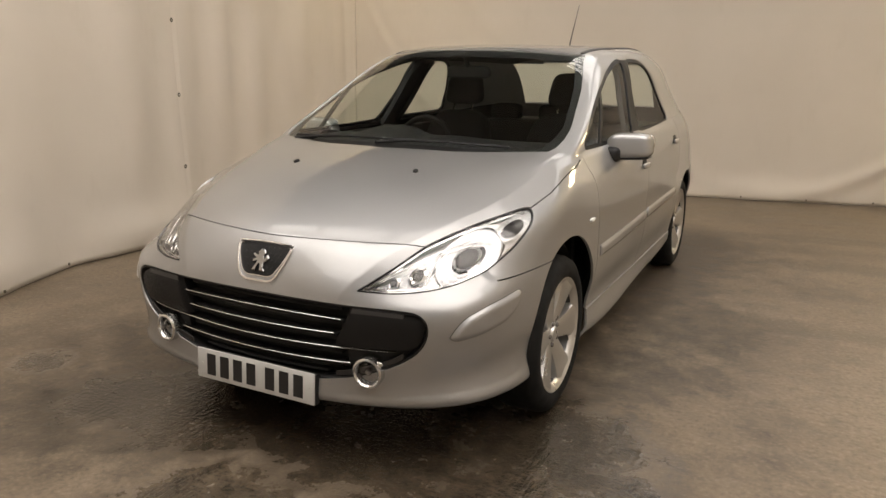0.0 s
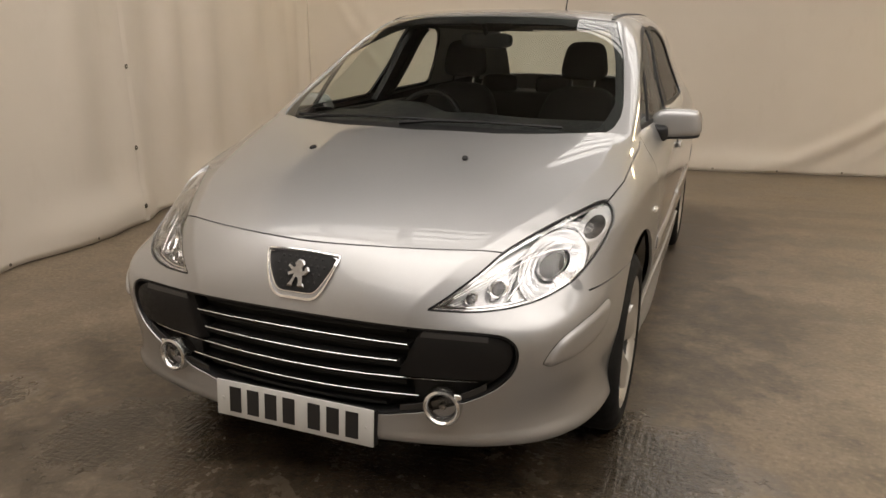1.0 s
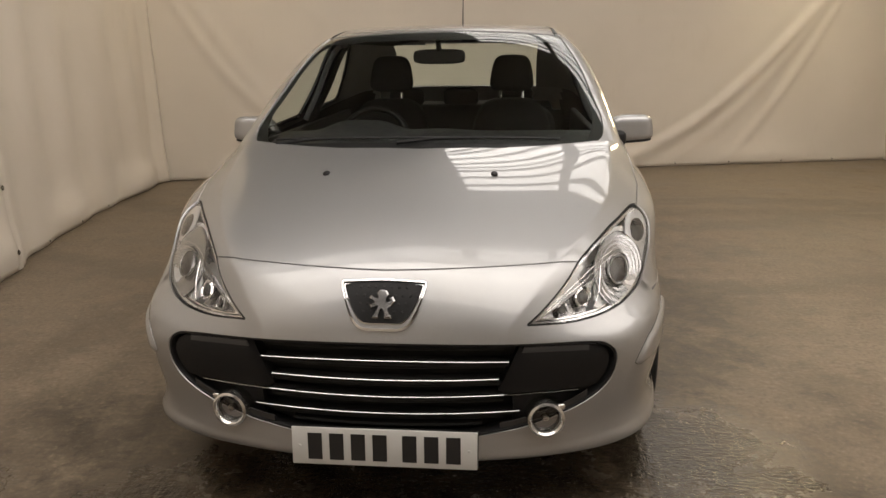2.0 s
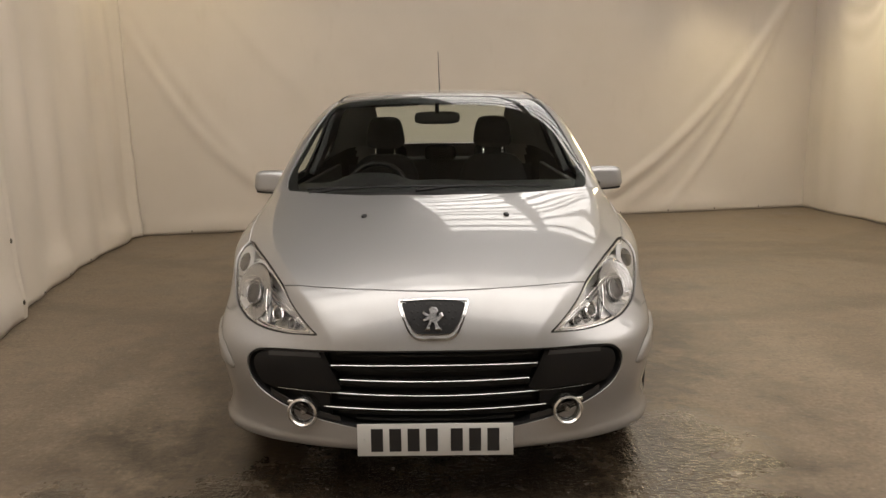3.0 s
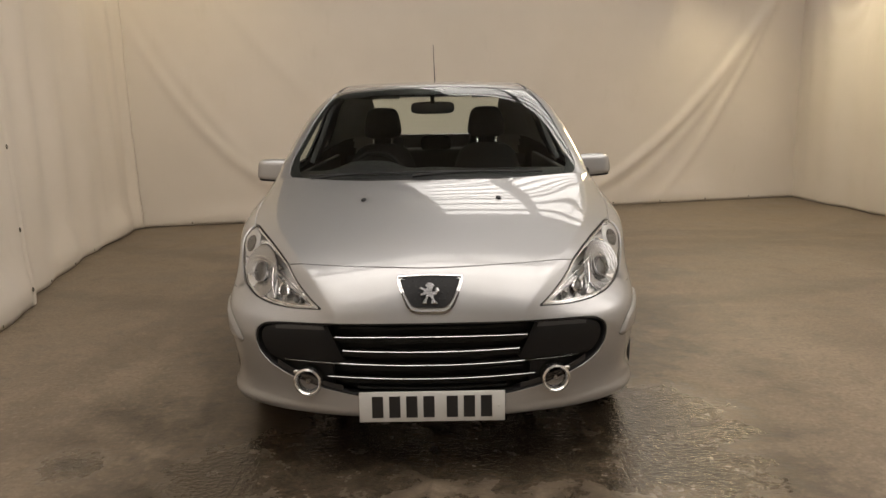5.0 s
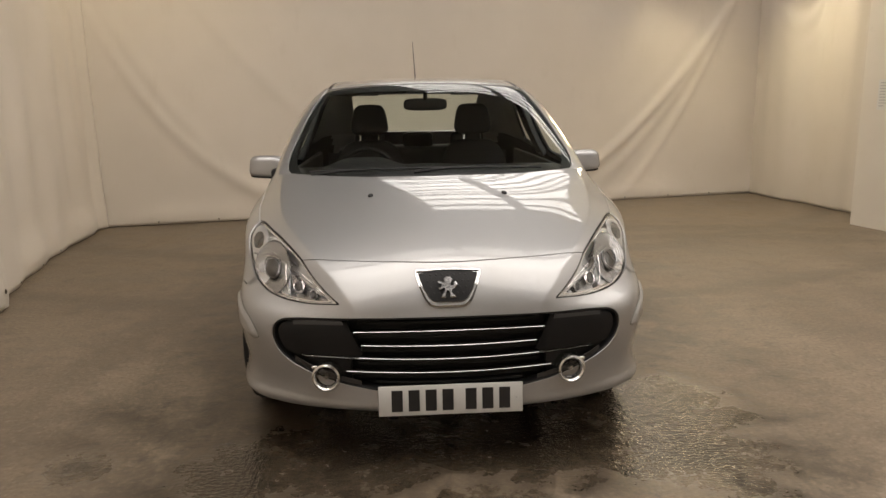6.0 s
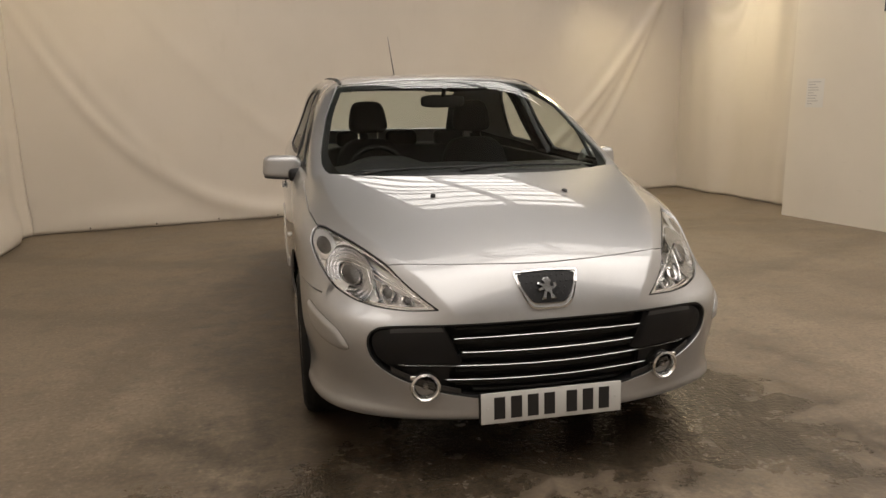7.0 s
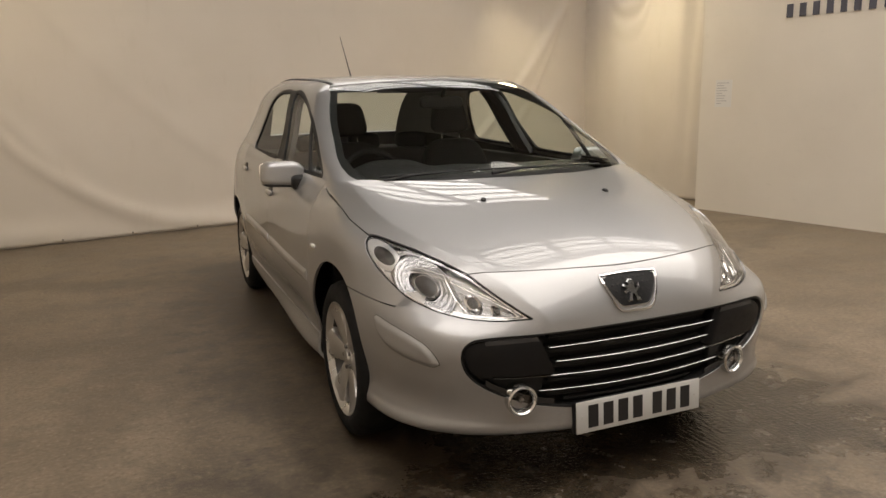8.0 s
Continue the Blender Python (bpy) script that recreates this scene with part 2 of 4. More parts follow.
def tube(bm, pts, r, n=8, closed=False, ends=True):
    """A round bar along points; r a number or one per point."""
    pts = [Vector(p) for p in pts]
    rings = []
    last = None
    for i, p in enumerate(pts):
        a = pts[i - 1] if i or closed else p
        b = pts[(i + 1) % len(pts)] if i < len(pts) - 1 or closed else p
        d = (b - a).normalized()
        if last is None:
            last = d.orthogonal().normalized()
        s = (last - d * last.dot(d)).normalized()
        last = s
        w = d.cross(s)
        rr = r[i] if isinstance(r, (list, tuple)) else r
        rings.append([bm.verts.new(p + rr * (s * math.cos(k * math.tau / n) + w * math.sin(k * math.tau / n))) for k in range(n)])
    m = len(rings)
    for i in range(m if closed else m - 1):
        A, B = rings[i], rings[(i + 1) % m]
        for k in range(n):
            bm.faces.new((A[k], A[(k + 1) % n], B[(k + 1) % n], B[k]))
    if ends and not closed:
        bm.faces.new(rings[0])
        bm.faces.new(rings[-1][::-1])
    return bm


def revolve(bm, profile, n=48, axis="x", center=(0, 0, 0), close=False):
    """Turns (along, radius) pairs round an axis."""
    rings = []
    for a, r in profile:
        ring = []
        for k in range(n):
            c, s = math.cos(k * math.tau / n), math.sin(k * math.tau / n)
            p = (a, r * c, r * s) if axis == "x" else (r * c, a, r * s) if axis == "y" else (r * c, r * s, a)
            ring.append(bm.verts.new((p[0] + center[0], p[1] + center[1], p[2] + center[2])))
        rings.append(ring)
    pairs = list(zip(rings, rings[1:])) + ([(rings[-1], rings[0])] if close else [])
    for A, B in pairs:
        for k in range(n):
            bm.faces.new((A[k], A[(k + 1) % n], B[(k + 1) % n], B[k]))
    return bm, rings


# ---- the bay: its walls stand turned to the car ----
TURN = 11.7
ROOM = pose(0, 0, 0, 0, 0, TURN)
LEFT_U, RIGHT_U, PANEL_U, BACK_V, PANEL_V = -2.33, 6.15, 5.48, 6.37, 3.82
CURTAIN_TOP = 3.4
ROOF_Z = 6.0


def room_box(name, lo, hi, mat, label, category, bevel=0.0):
    bm = box(bmesh.new(), lo, hi, bevel=bevel)
    return structure(part(name, bm, mat, None, at=ROOM), label, category)


def ground():
    n = 40
    vs = [(-12 + 26 * i / n, -14 + 30 * j / n, 0) for j in range(n + 1) for i in range(n + 1)]
    fs = [(j * (n + 1) + i, j * (n + 1) + i + 1, (j + 1) * (n + 1) + i + 1, (j + 1) * (n + 1) + i) for j in range(n) for i in range(n)]
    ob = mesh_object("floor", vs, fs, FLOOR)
    return structure(ob, "damp brown-grey concrete floor with dark stains", "floor")


ground()


def curtain(name, run, folds, label, thick=0.004, hem=0.03):
    """A hanging cloth along a run of (u, v) points; folds(s, z) pushes it to its left-hand side by metres."""
    run = np.array(run, float)
    d = np.concatenate([[0], np.cumsum(np.linalg.norm(np.diff(run, axis=0), axis=1))])
    s = np.linspace(0, d[-1], int(d[-1] / 0.035))
    z = np.linspace(0.012, CURTAIN_TOP, 96)
    px, py = np.interp(s, d, run[:, 0]), np.interp(s, d, run[:, 1])
    tx, ty = np.gradient(px), np.gradient(py)
    for _ in range(6):
        tx, ty = (np.convolve(np.pad(a, 1, "edge"), [.25, .5, .25], "valid") for a in (tx, ty))
    ln = np.hypot(tx, ty)
    nx, ny = -ty / ln, tx / ln
    S, Z = np.meshgrid(s, z)
    off = folds(S, Z)
    V = np.stack([px + nx * off, py + ny * off, Z], -1).reshape(-1, 3)
    w = len(s)
    faces = [(j * w + i, j * w + i + 1, (j + 1) * w + i + 1, (j + 1) * w + i) for j in range(len(z) - 1) for i in range(w - 1)]
    ob = mesh_object(name, V, faces, CURTAIN, smooth=True)
    ob.matrix_basis = ROOM
    solid = ob.modifiers.new("cloth", "SOLIDIFY")
    solid.thickness, solid.offset = thick, 0
    return tagged(ob, label, "curtain")


def ease(v, lo, hi):
    t = np.clip((v - lo) / (hi - lo), 0, 1)
    return t * t * (3 - 2 * t)


def left_folds(s, z):
    return 0.05 * np.sin(2.6 * s + 0.35 * z + 0.9 * np.sin(0.9 * s)) + 0.022 * np.sin(8.3 * s - 0.5 * z + 1.5 * np.sin(1.3 * s)) * np.exp(-((z - 1.2) / 1.6) ** 2) + 0.006 * np.sin(13 * s + 2.2 * z) \
        - 0.06 * np.exp(-((z - 0.12) / 0.16) ** 2) * np.sin(1.9 * s + 1.0) ** 2


def drape(s, z, s0, s1, amp, width, sag):
    """A soft pull fold that swoops from (s0, high) down to (s1, low)."""
    t = np.clip((s - s0) / (s1 - s0), 0, 1)
    line = 2.9 * (1 - t) ** sag
    return amp * np.exp(-((z - line) / width) ** 2) * (t > 0) * (t < 1) * np.sin(np.pi * np.clip(t, 0.02, 0.98)) ** 0.5


def back_folds(s, z):
    w = 8.53
    a = drape(s, z, -0.1, 5.0, 0.022, 0.09, 4.6) + drape(s, z, 0.05, 2.9, 0.012, 0.14, 2.2) + drape(s, z, 0.9, 6.0, 0.008, 0.12, 2.6)
    b = drape(w - s, z, 0.3, 4.0, 0.042, 0.09, 2.0) + drape(w - s, z, 0.28, 3.0, 0.020, 0.10, 1.6) + drape(w - s, z, 0.3, 2.2, 0.020, 0.09, 1.4) + drape(w - s, z, 0.6, 5.2, 0.010, 0.14, 2.6)
    return -(a + b) + 0.012 * np.sin(2.2 * s) * np.sin(1.1 * z + 0.4) - 0.03 * np.exp(-((z - 0.1) / 0.12) ** 2) * np.sin(1.6 * s) ** 2


def right_folds(s, z):
    hang = ease(s, .02, .45)
    pleats = .055 * np.sin(5.2 * s + 1.2 + .2 * z) + .022 * np.sin(11.5 * s + .5 * z + .8 * np.sin(2 * s)) + .05 * np.exp(-((s - 1.95 - .04 * z) / .10) ** 2)
    swag = 0
    for low, deep in ((2.62, .032), (2.36, .026), (2.05, .014)):
        away = s - .88 - .05 * (2.6 - low)
        swag = swag + deep * np.exp(-((z - low - 2.6 * away ** 2) / .09) ** 2) * np.exp(-(away / .38) ** 4)
    return hang * (pleats * (.45 + .16 * z) + swag)


side_curtain = curtain("curtain", [(LEFT_U, -6.0), (LEFT_U, 5.5), (LEFT_U + 0.02, 5.95), (LEFT_U + 0.08, 6.22), (LEFT_U + 0.2, BACK_V - 0.03)], left_folds,
                       "cream canvas side curtain with a row of brass eyelets")
back_curtain = curtain("curtain", [(LEFT_U + 0.05, BACK_V), (RIGHT_U + 0.45, BACK_V)], back_folds, "wide cream canvas curtain with swooping pull folds")
end_curtain = curtain("curtain", [(RIGHT_U + 0.06, BACK_V + 0.06), (RIGHT_U - .02, BACK_V - 0.9), (RIGHT_U - 0.15, PANEL_V - 0.1)], right_folds,
                      "gathered cream curtain beside the painted partition")


def eyelet(owner, p, axis, name="eyelet"):
    bm, _ = revolve(bmesh.new(), [(0, .006), (.003, .007), (.005, .011), (.003, .016), (0, .018)], 14, axis=axis)
    return part(name, bm, EYELET, owner, smooth=True, at=Matrix.Translation(p) @ Matrix.Scale(1 if name == "eyelet" else .55, 4))


for z in (.13, .55, 1.11, 1.67, 2.24, 2.8):
    eyelet(side_curtain, (LEFT_U - float(left_folds(8.97, z)) + .006, 2.97, z), "x")
for v in (-.1, .53, 1.15, 1.77, 2.4, 3.03, 3.66, 4.3, 4.93):
    eyelet(side_curtain, (LEFT_U - float(left_folds(v + 6, .035)) + .006, v, .035), "x", "hem_eyelet")
for k in range(13):
    u = -2.25 + .65 * k
    eyelet(back_curtain, (u, BACK_V + float(back_folds(u - LEFT_U - .05, .04)) - .010, .04), "y", "hem_eyelet")


def lap_seam(owner, v0):
    """The free edge where one canvas sheet laps over the next."""
    zz = np.linspace(.015, CURTAIN_TOP, 70)
    vs, fs = [], []
    for z in zz:
        for dv, lift in ((-.035, .004), (-.01, .010), (.012, .014), (.022, .013)):
            v = v0 + dv + .006 * math.sin(4 * z)
            vs.append((LEFT_U - float(left_folds(v + 6, z)) + lift, v, z))
    for j in range(len(zz) - 1):
        for i in range(3):
            fs.append((4 * j + i, 4 * j + i + 1, 4 * j + i + 5, 4 * j + i + 4))
    mesh_object("lap_seam", vs, fs, CURTAIN, owner, smooth=True)


lap_seam(side_curtain, 3.0)


def notice(u, v, z):
    """A taped sheet of small print, too faint to read."""
    t = thing("notice", "white paper notice with grey lines taped to the partition", "notice", at=ROOM @ pose(u, v, z))
    part("sheet", box(bmesh.new(), (-.003, -.105, -.1485), (-.001, .105, .1485)), PAPER, t)
    for k, w in enumerate((.15, .09, .12, .13, .07, .11, .10, .13, .06)):
        zz = .115 - .028 * k
        part("line", box(bmesh.new(), (-.0042, .085 - w, zz - .004), (-.0031, .085, zz + .004)), GREY_INK, t)


notice(PANEL_U, 3.52, 1.335)


def wall_sign():
    """Raised dark lettering shown as plain bars."""
    t = thing("wall_sign", "raised dark grey letter bars on the painted partition", "sign", at=ROOM @ pose(PANEL_U, 2.83, 2.085))
    y = 0.0
    for k, (w, h) in enumerate(((.085, .13), (.085, .13), (.085, .13), (.085, .13), (.075, .13), (.085, .21), (.085, .13), (.04, .21), (.075, .13), (.085, .21), (.085, .13), (.115, .13))):
        part("letter_bar", box(bmesh.new(), (-.018, y - w * .75, 0), (-.0005, y, h), bevel=.003), SIGN, t)
        y -= w + .052


wall_sign()
room_box("wall_partition", (PANEL_U, -6.0, 0), (PANEL_U + 0.1, PANEL_V, 4.2), BOARD, "off-white painted partition wall", "wall")
# walls out of view, assumed to close the warehouse round the bay
room_box("wall_east", (11.0, -10.0, 0), (11.2, 15.0, ROOF_Z), ROOFING, "unseen warehouse wall added round the bay", "wall")
room_box("wall_west", (-9.2, -10.0, 0), (-9.0, 15.0, ROOF_Z), ROOFING, "unseen warehouse wall added round the bay", "wall")
room_box("wall_north", (-9.0, 14.8, 0), (11.0, 15.0, ROOF_Z), ROOFING, "unseen warehouse wall added round the bay", "wall")
# off-white instead of grey, added to brighten what the car's front reflects
room_box("wall_south", (-9.0, -10.0, 0), (11.0, -9.8, ROOF_Z), BOARD, "unseen warehouse wall added round the bay", "wall")
room_box("ceiling", (-9.2, -10.0, ROOF_Z), (11.2, 15.0, ROOF_Z + 0.1), ROOFING, "corrugated warehouse roof lining", "ceiling")


def rooflights():
    wide_row = (-3.4, -1.6, 0.2, 2.0, 3.8, 5.6, 7.4, 9.2)
    # rows at v = 0 and below: unseen, added to fill the front
    for v, half, cols in ((-3.98, 0.98, wide_row), (-2.0, 0.98, wide_row), (0.0, 0.98, wide_row), (1.98, 0.45, wide_row),
                          (6.35, 1.1, (2.38, 4.72)), (8.75, 1.1, (2.38, 4.72)), (11.1, 1.0, (2.38, 4.72))):
        for u in cols:
            wide = 1.0 if v > 5 else 0.75 if v > 1 else 0.87
            t = thing("rooflight", "translucent corrugated rooflight sheet with steel glazing bars", "rooflight", "rooflights in the roof", ROOM @ pose(u, v, ROOF_Z))
            part("sheet", box(bmesh.new(), (-wide, -half, -0.02), (wide, half, -0.004)), FAR_SHEET if v > 5 else NEAR_SHEET if v > 1 else FILL_SHEET if v > -1 else DIM_FILL_SHEET, t)
            count = 3 if v > 1 else 1
            if v > 5:
                count = 3
            for j in range(count):
                y = half * (2 * (j + 0.5) / count - 1)
                part("glazing_bar", box(bmesh.new(), (-wide - 0.02, y - (0.075 if v > 5 else 0.04), -0.08), (wide + 0.02, y + (0.075 if v > 5 else 0.04), -0.022)), STEEL, t)


rooflights()


def floodlight(u, v, z, power, aim, radius, wash):
    """A warm flood hung before the curtain's corner."""
    t = thing("floodlight", "warm yellow floodlight hung high before the curtain corner", "lamp", "floodlights over the curtains", ROOM @ pose(u, v, z))
    turn = look((0, 0, 0), (aim[0] - u, aim[1] - v, aim[2] - z)).to_3x3().to_4x4()
    bm, _ = revolve(bmesh.new(), [(.30, .05), (.28, .12), (.10, .27), (-.02, .31), (-.02, .30), (.08, .26)], 28, axis="z")
    part("shade", bm, STEEL, t, at=turn)
    bm, _ = revolve(bmesh.new(), [(.02, radius), (.01, radius * .7), (.0, radius * .35), (-.002, .001)], 28, axis="z")
    part("front_glass", bm, FLOOD, t, at=turn)
    part("stem", tube(bmesh.new(), [(0, 0, .25), (0, 0, .6), (0, 0, ROOF_Z - z)], .015), STEEL, t)
    data = bpy.data.lights.new("bulb", "AREA")
    data.shape, data.size, data.energy, data.color = "DISK", 0.25, power, (1.0, 0.85, 0.54)
    ob = new("bulb", data)
    ob.parent = t
    ob.matrix_basis = look((0, 0, -.12), (wash[0] - u, wash[1] - v, wash[2] - z))


floodlight(-1.15, 5.10, 3.85, WARM_LAMP * .42, (-2.2, 6.0, 2.4), .12, (-2.2, 6.0, 2.6))
floodlight(4.75, 5.60, 3.14, WARM_LAMP * 1.9, (1.2, -.5, .3), .26, (6.0, 5.5, 1.8))


# ---- smooth lofted surfaces ----
def spline_rows(t, u):
    """Rows of weights that turn values at knots t into a natural cubic spline at u."""
    n = len(t)
    h = np.diff(t)
    A, B = np.eye(n), np.zeros((n, n))
    for i in range(1, n - 1):
        A[i, i - 1:i + 2] = h[i - 1], 2 * (h[i - 1] + h[i]), h[i]
        B[i, i - 1:i + 2] = 6 / h[i - 1], -6 / h[i - 1] - 6 / h[i], 6 / h[i]
    M = np.linalg.solve(A, B)
    k = np.clip(np.searchsorted(t, u) - 1, 0, n - 2)
    out = np.zeros((len(u), n))
    a, b, hk = t[k + 1] - u, u - t[k], h[k]
    E = np.eye(n)
    for r in range(len(u)):
        i = k[r]
        out[r] = (a[r] ** 3 * M[i] + b[r] ** 3 * M[i + 1]) / (6 * hk[r]) + (a[r] / hk[r]) * E[i] + (b[r] / hk[r]) * E[i + 1] \
            - hk[r] / 6 * (a[r] * M[i] + b[r] * M[i + 1])
    return out


def chords(P):
    """Mean chord-length knots along axis 1 of a net of points."""
    d = np.linalg.norm(np.diff(P, axis=1), axis=2).mean(axis=0)
    return np.concatenate([[0], np.cumsum(np.maximum(d, 1e-4))])


def loft(rails, along, across, refine=()):
    """A half surface through the rails, each a run of (x, y, z) from the front's middle to the tail's.
    Returns the points and normals on a grid [across, along]."""
    P = np.array(rails, float)
    mirror = np.array([-1, 1, 1])
    ext = np.concatenate([(P[:, 1:4] * mirror)[:, ::-1], P, (P[:, -4:-1] * mirror)[:, ::-1]], axis=1)
    ta = chords(ext)
    ta = ta - ta[3]
    end = ta[3 + P.shape[1] - 1]
    knots = ta[3:3 + P.shape[1]]
    u = np.concatenate([np.linspace(knots[a], knots[b], n, endpoint=False) for a, b, n in along] + [[end]])
    tb = chords(P.transpose(1, 0, 2))
    v = np.linspace(0, tb[-1], across)
    G = np.einsum("vr,rsk,us->vuk", spline_rows(tb, v), ext, spline_rows(ta, u))
    G[:, 0, 0] = 0
    G[:, -1, 0] = 0
    du, dv = np.gradient(G, axis=1), np.gradient(G, axis=0)
    du[:, 0, 1:] = 0
    du[:, -1, 1:] = 0
    dv[:, 0, 0] = 0
    N = np.cross(du, dv)
    N /= np.maximum(np.linalg.norm(N, axis=2, keepdims=True), 1e-12)
    return G, N


# ---- the car's two skins: lower body and glasshouse ----
def rail(*p):
    return p


LOWER = [
    rail((0, .060, .222), (.42, .095, .226), (.69, .22, .238), (.778, .46, .226), (.785, .83, .20), (.795, 1.25, .17), (.79, 2.1, .17), (.785, 3.0, .18), (.78, 3.44, .2), (.76, 3.8, .25), (.55, 4.06, .28), (0, 4.13, .28)),
    rail((0, .012, .240), (.42, .048, .245), (.715, .18, .260), (.815, .46, .246), (.815, .83, .235), (.836, 1.25, .215), (.834, 2.1, .215), (.822, 3.0, .225), (.815, 3.44, .24), (.79, 3.82, .3), (.57, 4.09, .33), (0, 4.16, .33)),
    rail((0, .010, .31), (.425, .045, .31), (.705, .17, .325), (.807, .46, .325), (.83, .83, .30), (.83, 1.25, .30), (.835, 2.1, .30), (.835, 3.0, .31), (.84, 3.44, .33), (.80, 3.84, .4), (.58, 4.11, .42), (0, 4.18, .42)),
    rail((0, .005, .45), (.43, .04, .45), (.715, .165, .46), (.818, .46, .46), (.846, .83, .47), (.86, 1.25, .46), (.865, 2.1, .46), (.865, 3.0, .48), (.865, 3.44, .5), (.82, 3.85, .53), (.60, 4.12, .55), (0, 4.19, .55)),
    rail((0, .025, .575), (.43, .050, .588), (.722, .188, .605), (.817, .475, .612), (.850, .83, .62), (.869, 1.25, .62), (.872, 2.1, .63), (.872, 3.0, .65), (.87, 3.44, .66), (.82, 3.83, .67), (.61, 4.08, .68), (0, 4.16, .68)),
    rail((0, .055, .65), (.41, .088, .642), (.708, .265, .655), (.807, .505, .675), (.847, .83, .71), (.868, 1.25, .71), (.872, 2.1, .72), (.872, 3.0, .74), (.868, 3.44, .75), (.815, 3.78, .76), (.61, 4.01, .77), (0, 4.09, .77)),
    rail((0, .10, .73), (.42, .155, .715), (.685, .35, .735), (.802, .555, .755), (.845, .84, .79), (.862, 1.25, .79), (.868, 2.1, .80), (.868, 3.0, .82), (.862, 3.44, .84), (.805, 3.75, .85), (.60, 3.98, .86), (0, 4.06, .86)),
    rail((0, .165, .785), (.42, .235, .768), (.665, .43, .79), (.795, .62, .815), (.835, .87, .855), (.850, 1.26, .865), (.860, 2.1, .875), (.858, 3.0, .90), (.850, 3.44, .92), (.79, 3.73, .93), (.59, 3.96, .94), (0, 4.04, .94)),
    rail((0, .40, .885), (.42, .46, .867), (.62, .60, .865), (.742, .745, .875), (.795, .95, .91), (.818, 1.3, .935), (.838, 2.1, .945), (.84, 3.0, .97), (.83, 3.43, .99), (.77, 3.71, 1.0), (.58, 3.94, 1.0), (0, 4.02, 1.0)),
    rail((0, .68, .967), (.40, .72, .952), (.61, .82, .944), (.727, .94, .945), (.780, 1.09, .962), (.800, 1.39, .977), (.818, 2.1, .987), (.822, 3.0, 1.015), (.81, 3.40, 1.03), (.755, 3.69, 1.04), (.57, 3.93, 1.04), (0, 4.00, 1.04)),
    rail((0, .98, 1.02), (.36, 1.00, 1.015), (.63, 1.045, 1.005), (.745, 1.105, 1.0), (.772, 1.24, 1.0), (.785, 1.48, 1.002), (.796, 2.1, 1.015), (.80, 3.0, 1.05), (.785, 3.38, 1.065), (.735, 3.67, 1.08), (.56, 3.90, 1.08), (0, 3.98, 1.08)),
]
UPPER = [
    LOWER[-1],
    rail((0, 1.33, 1.232), (.335, 1.36, 1.222), (.593, 1.43, 1.205), (.703, 1.525, 1.20), (.728, 1.65, 1.2), (.736, 1.84, 1.20), (.715, 2.25, 1.215), (.72, 2.95, 1.24), (.70, 3.35, 1.25), (.64, 3.62, 1.26), (.46, 3.83, 1.26), (0, 3.90, 1.26)),
    rail((0, 1.72, 1.432), (.30, 1.75, 1.427), (.50, 1.83, 1.412), (.570, 1.92, 1.408), (.590, 2.04, 1.41), (.604, 2.20, 1.416), (.606, 2.5, 1.43), (.612, 2.95, 1.435), (.595, 3.25, 1.43), (.53, 3.48, 1.42), (.36, 3.64, 1.42), (0, 3.70, 1.42)),
    rail((0, 1.83, 1.451), (.27, 1.86, 1.448), (.43, 1.93, 1.441), (.495, 2.01, 1.442), (.52, 2.12, 1.447), (.535, 2.27, 1.452), (.542, 2.55, 1.461), (.54, 2.92, 1.472), (.52, 3.18, 1.468), (.455, 3.37, 1.455), (.31, 3.50, 1.455), (0, 3.55, 1.455)),
    rail((0, 2.15, 1.474), (.16, 2.17, 1.473), (.25, 2.22, 1.472), (.285, 2.28, 1.471), (.30, 2.36, 1.473), (.31, 2.46, 1.473), (.315, 2.62, 1.479), (.315, 2.82, 1.470), (.30, 2.95, 1.477), (.26, 3.05, 1.473), (.17, 3.12, 1.471), (0, 3.15, 1.470)),
    rail((0, 2.50, 1.485), (.001, 2.50, 1.485), (.002, 2.51, 1.485), (.002, 2.53, 1.485), (.002, 2.55, 1.485), (.002, 2.58, 1.485), (.002, 2.62, 1.485), (.002, 2.66, 1.485), (.002, 2.70, 1.484), (.002, 2.72, 1.484), (.001, 2.74, 1.483), (0, 2.75, 1.483)),
]
G, N = loft(LOWER, [(0, 1, 64), (1, 2, 60), (2, 3, 44), (3, 5, 88), (5, 7, 44), (7, 8, 30), (8, 11, 30)], 190)


def fold_line(dist, inner, outer, soft=.007):
    """A pressed edge's height, 1 at the edge and easing to nought on either side."""
    w = np.where(dist < 0, inner, outer)
    t = np.clip((np.sqrt(dist ** 2 + soft ** 2) - soft) / w, 0, 1)
    return (1 - t) ** np.where(dist < 0, 2.0, 1.35)


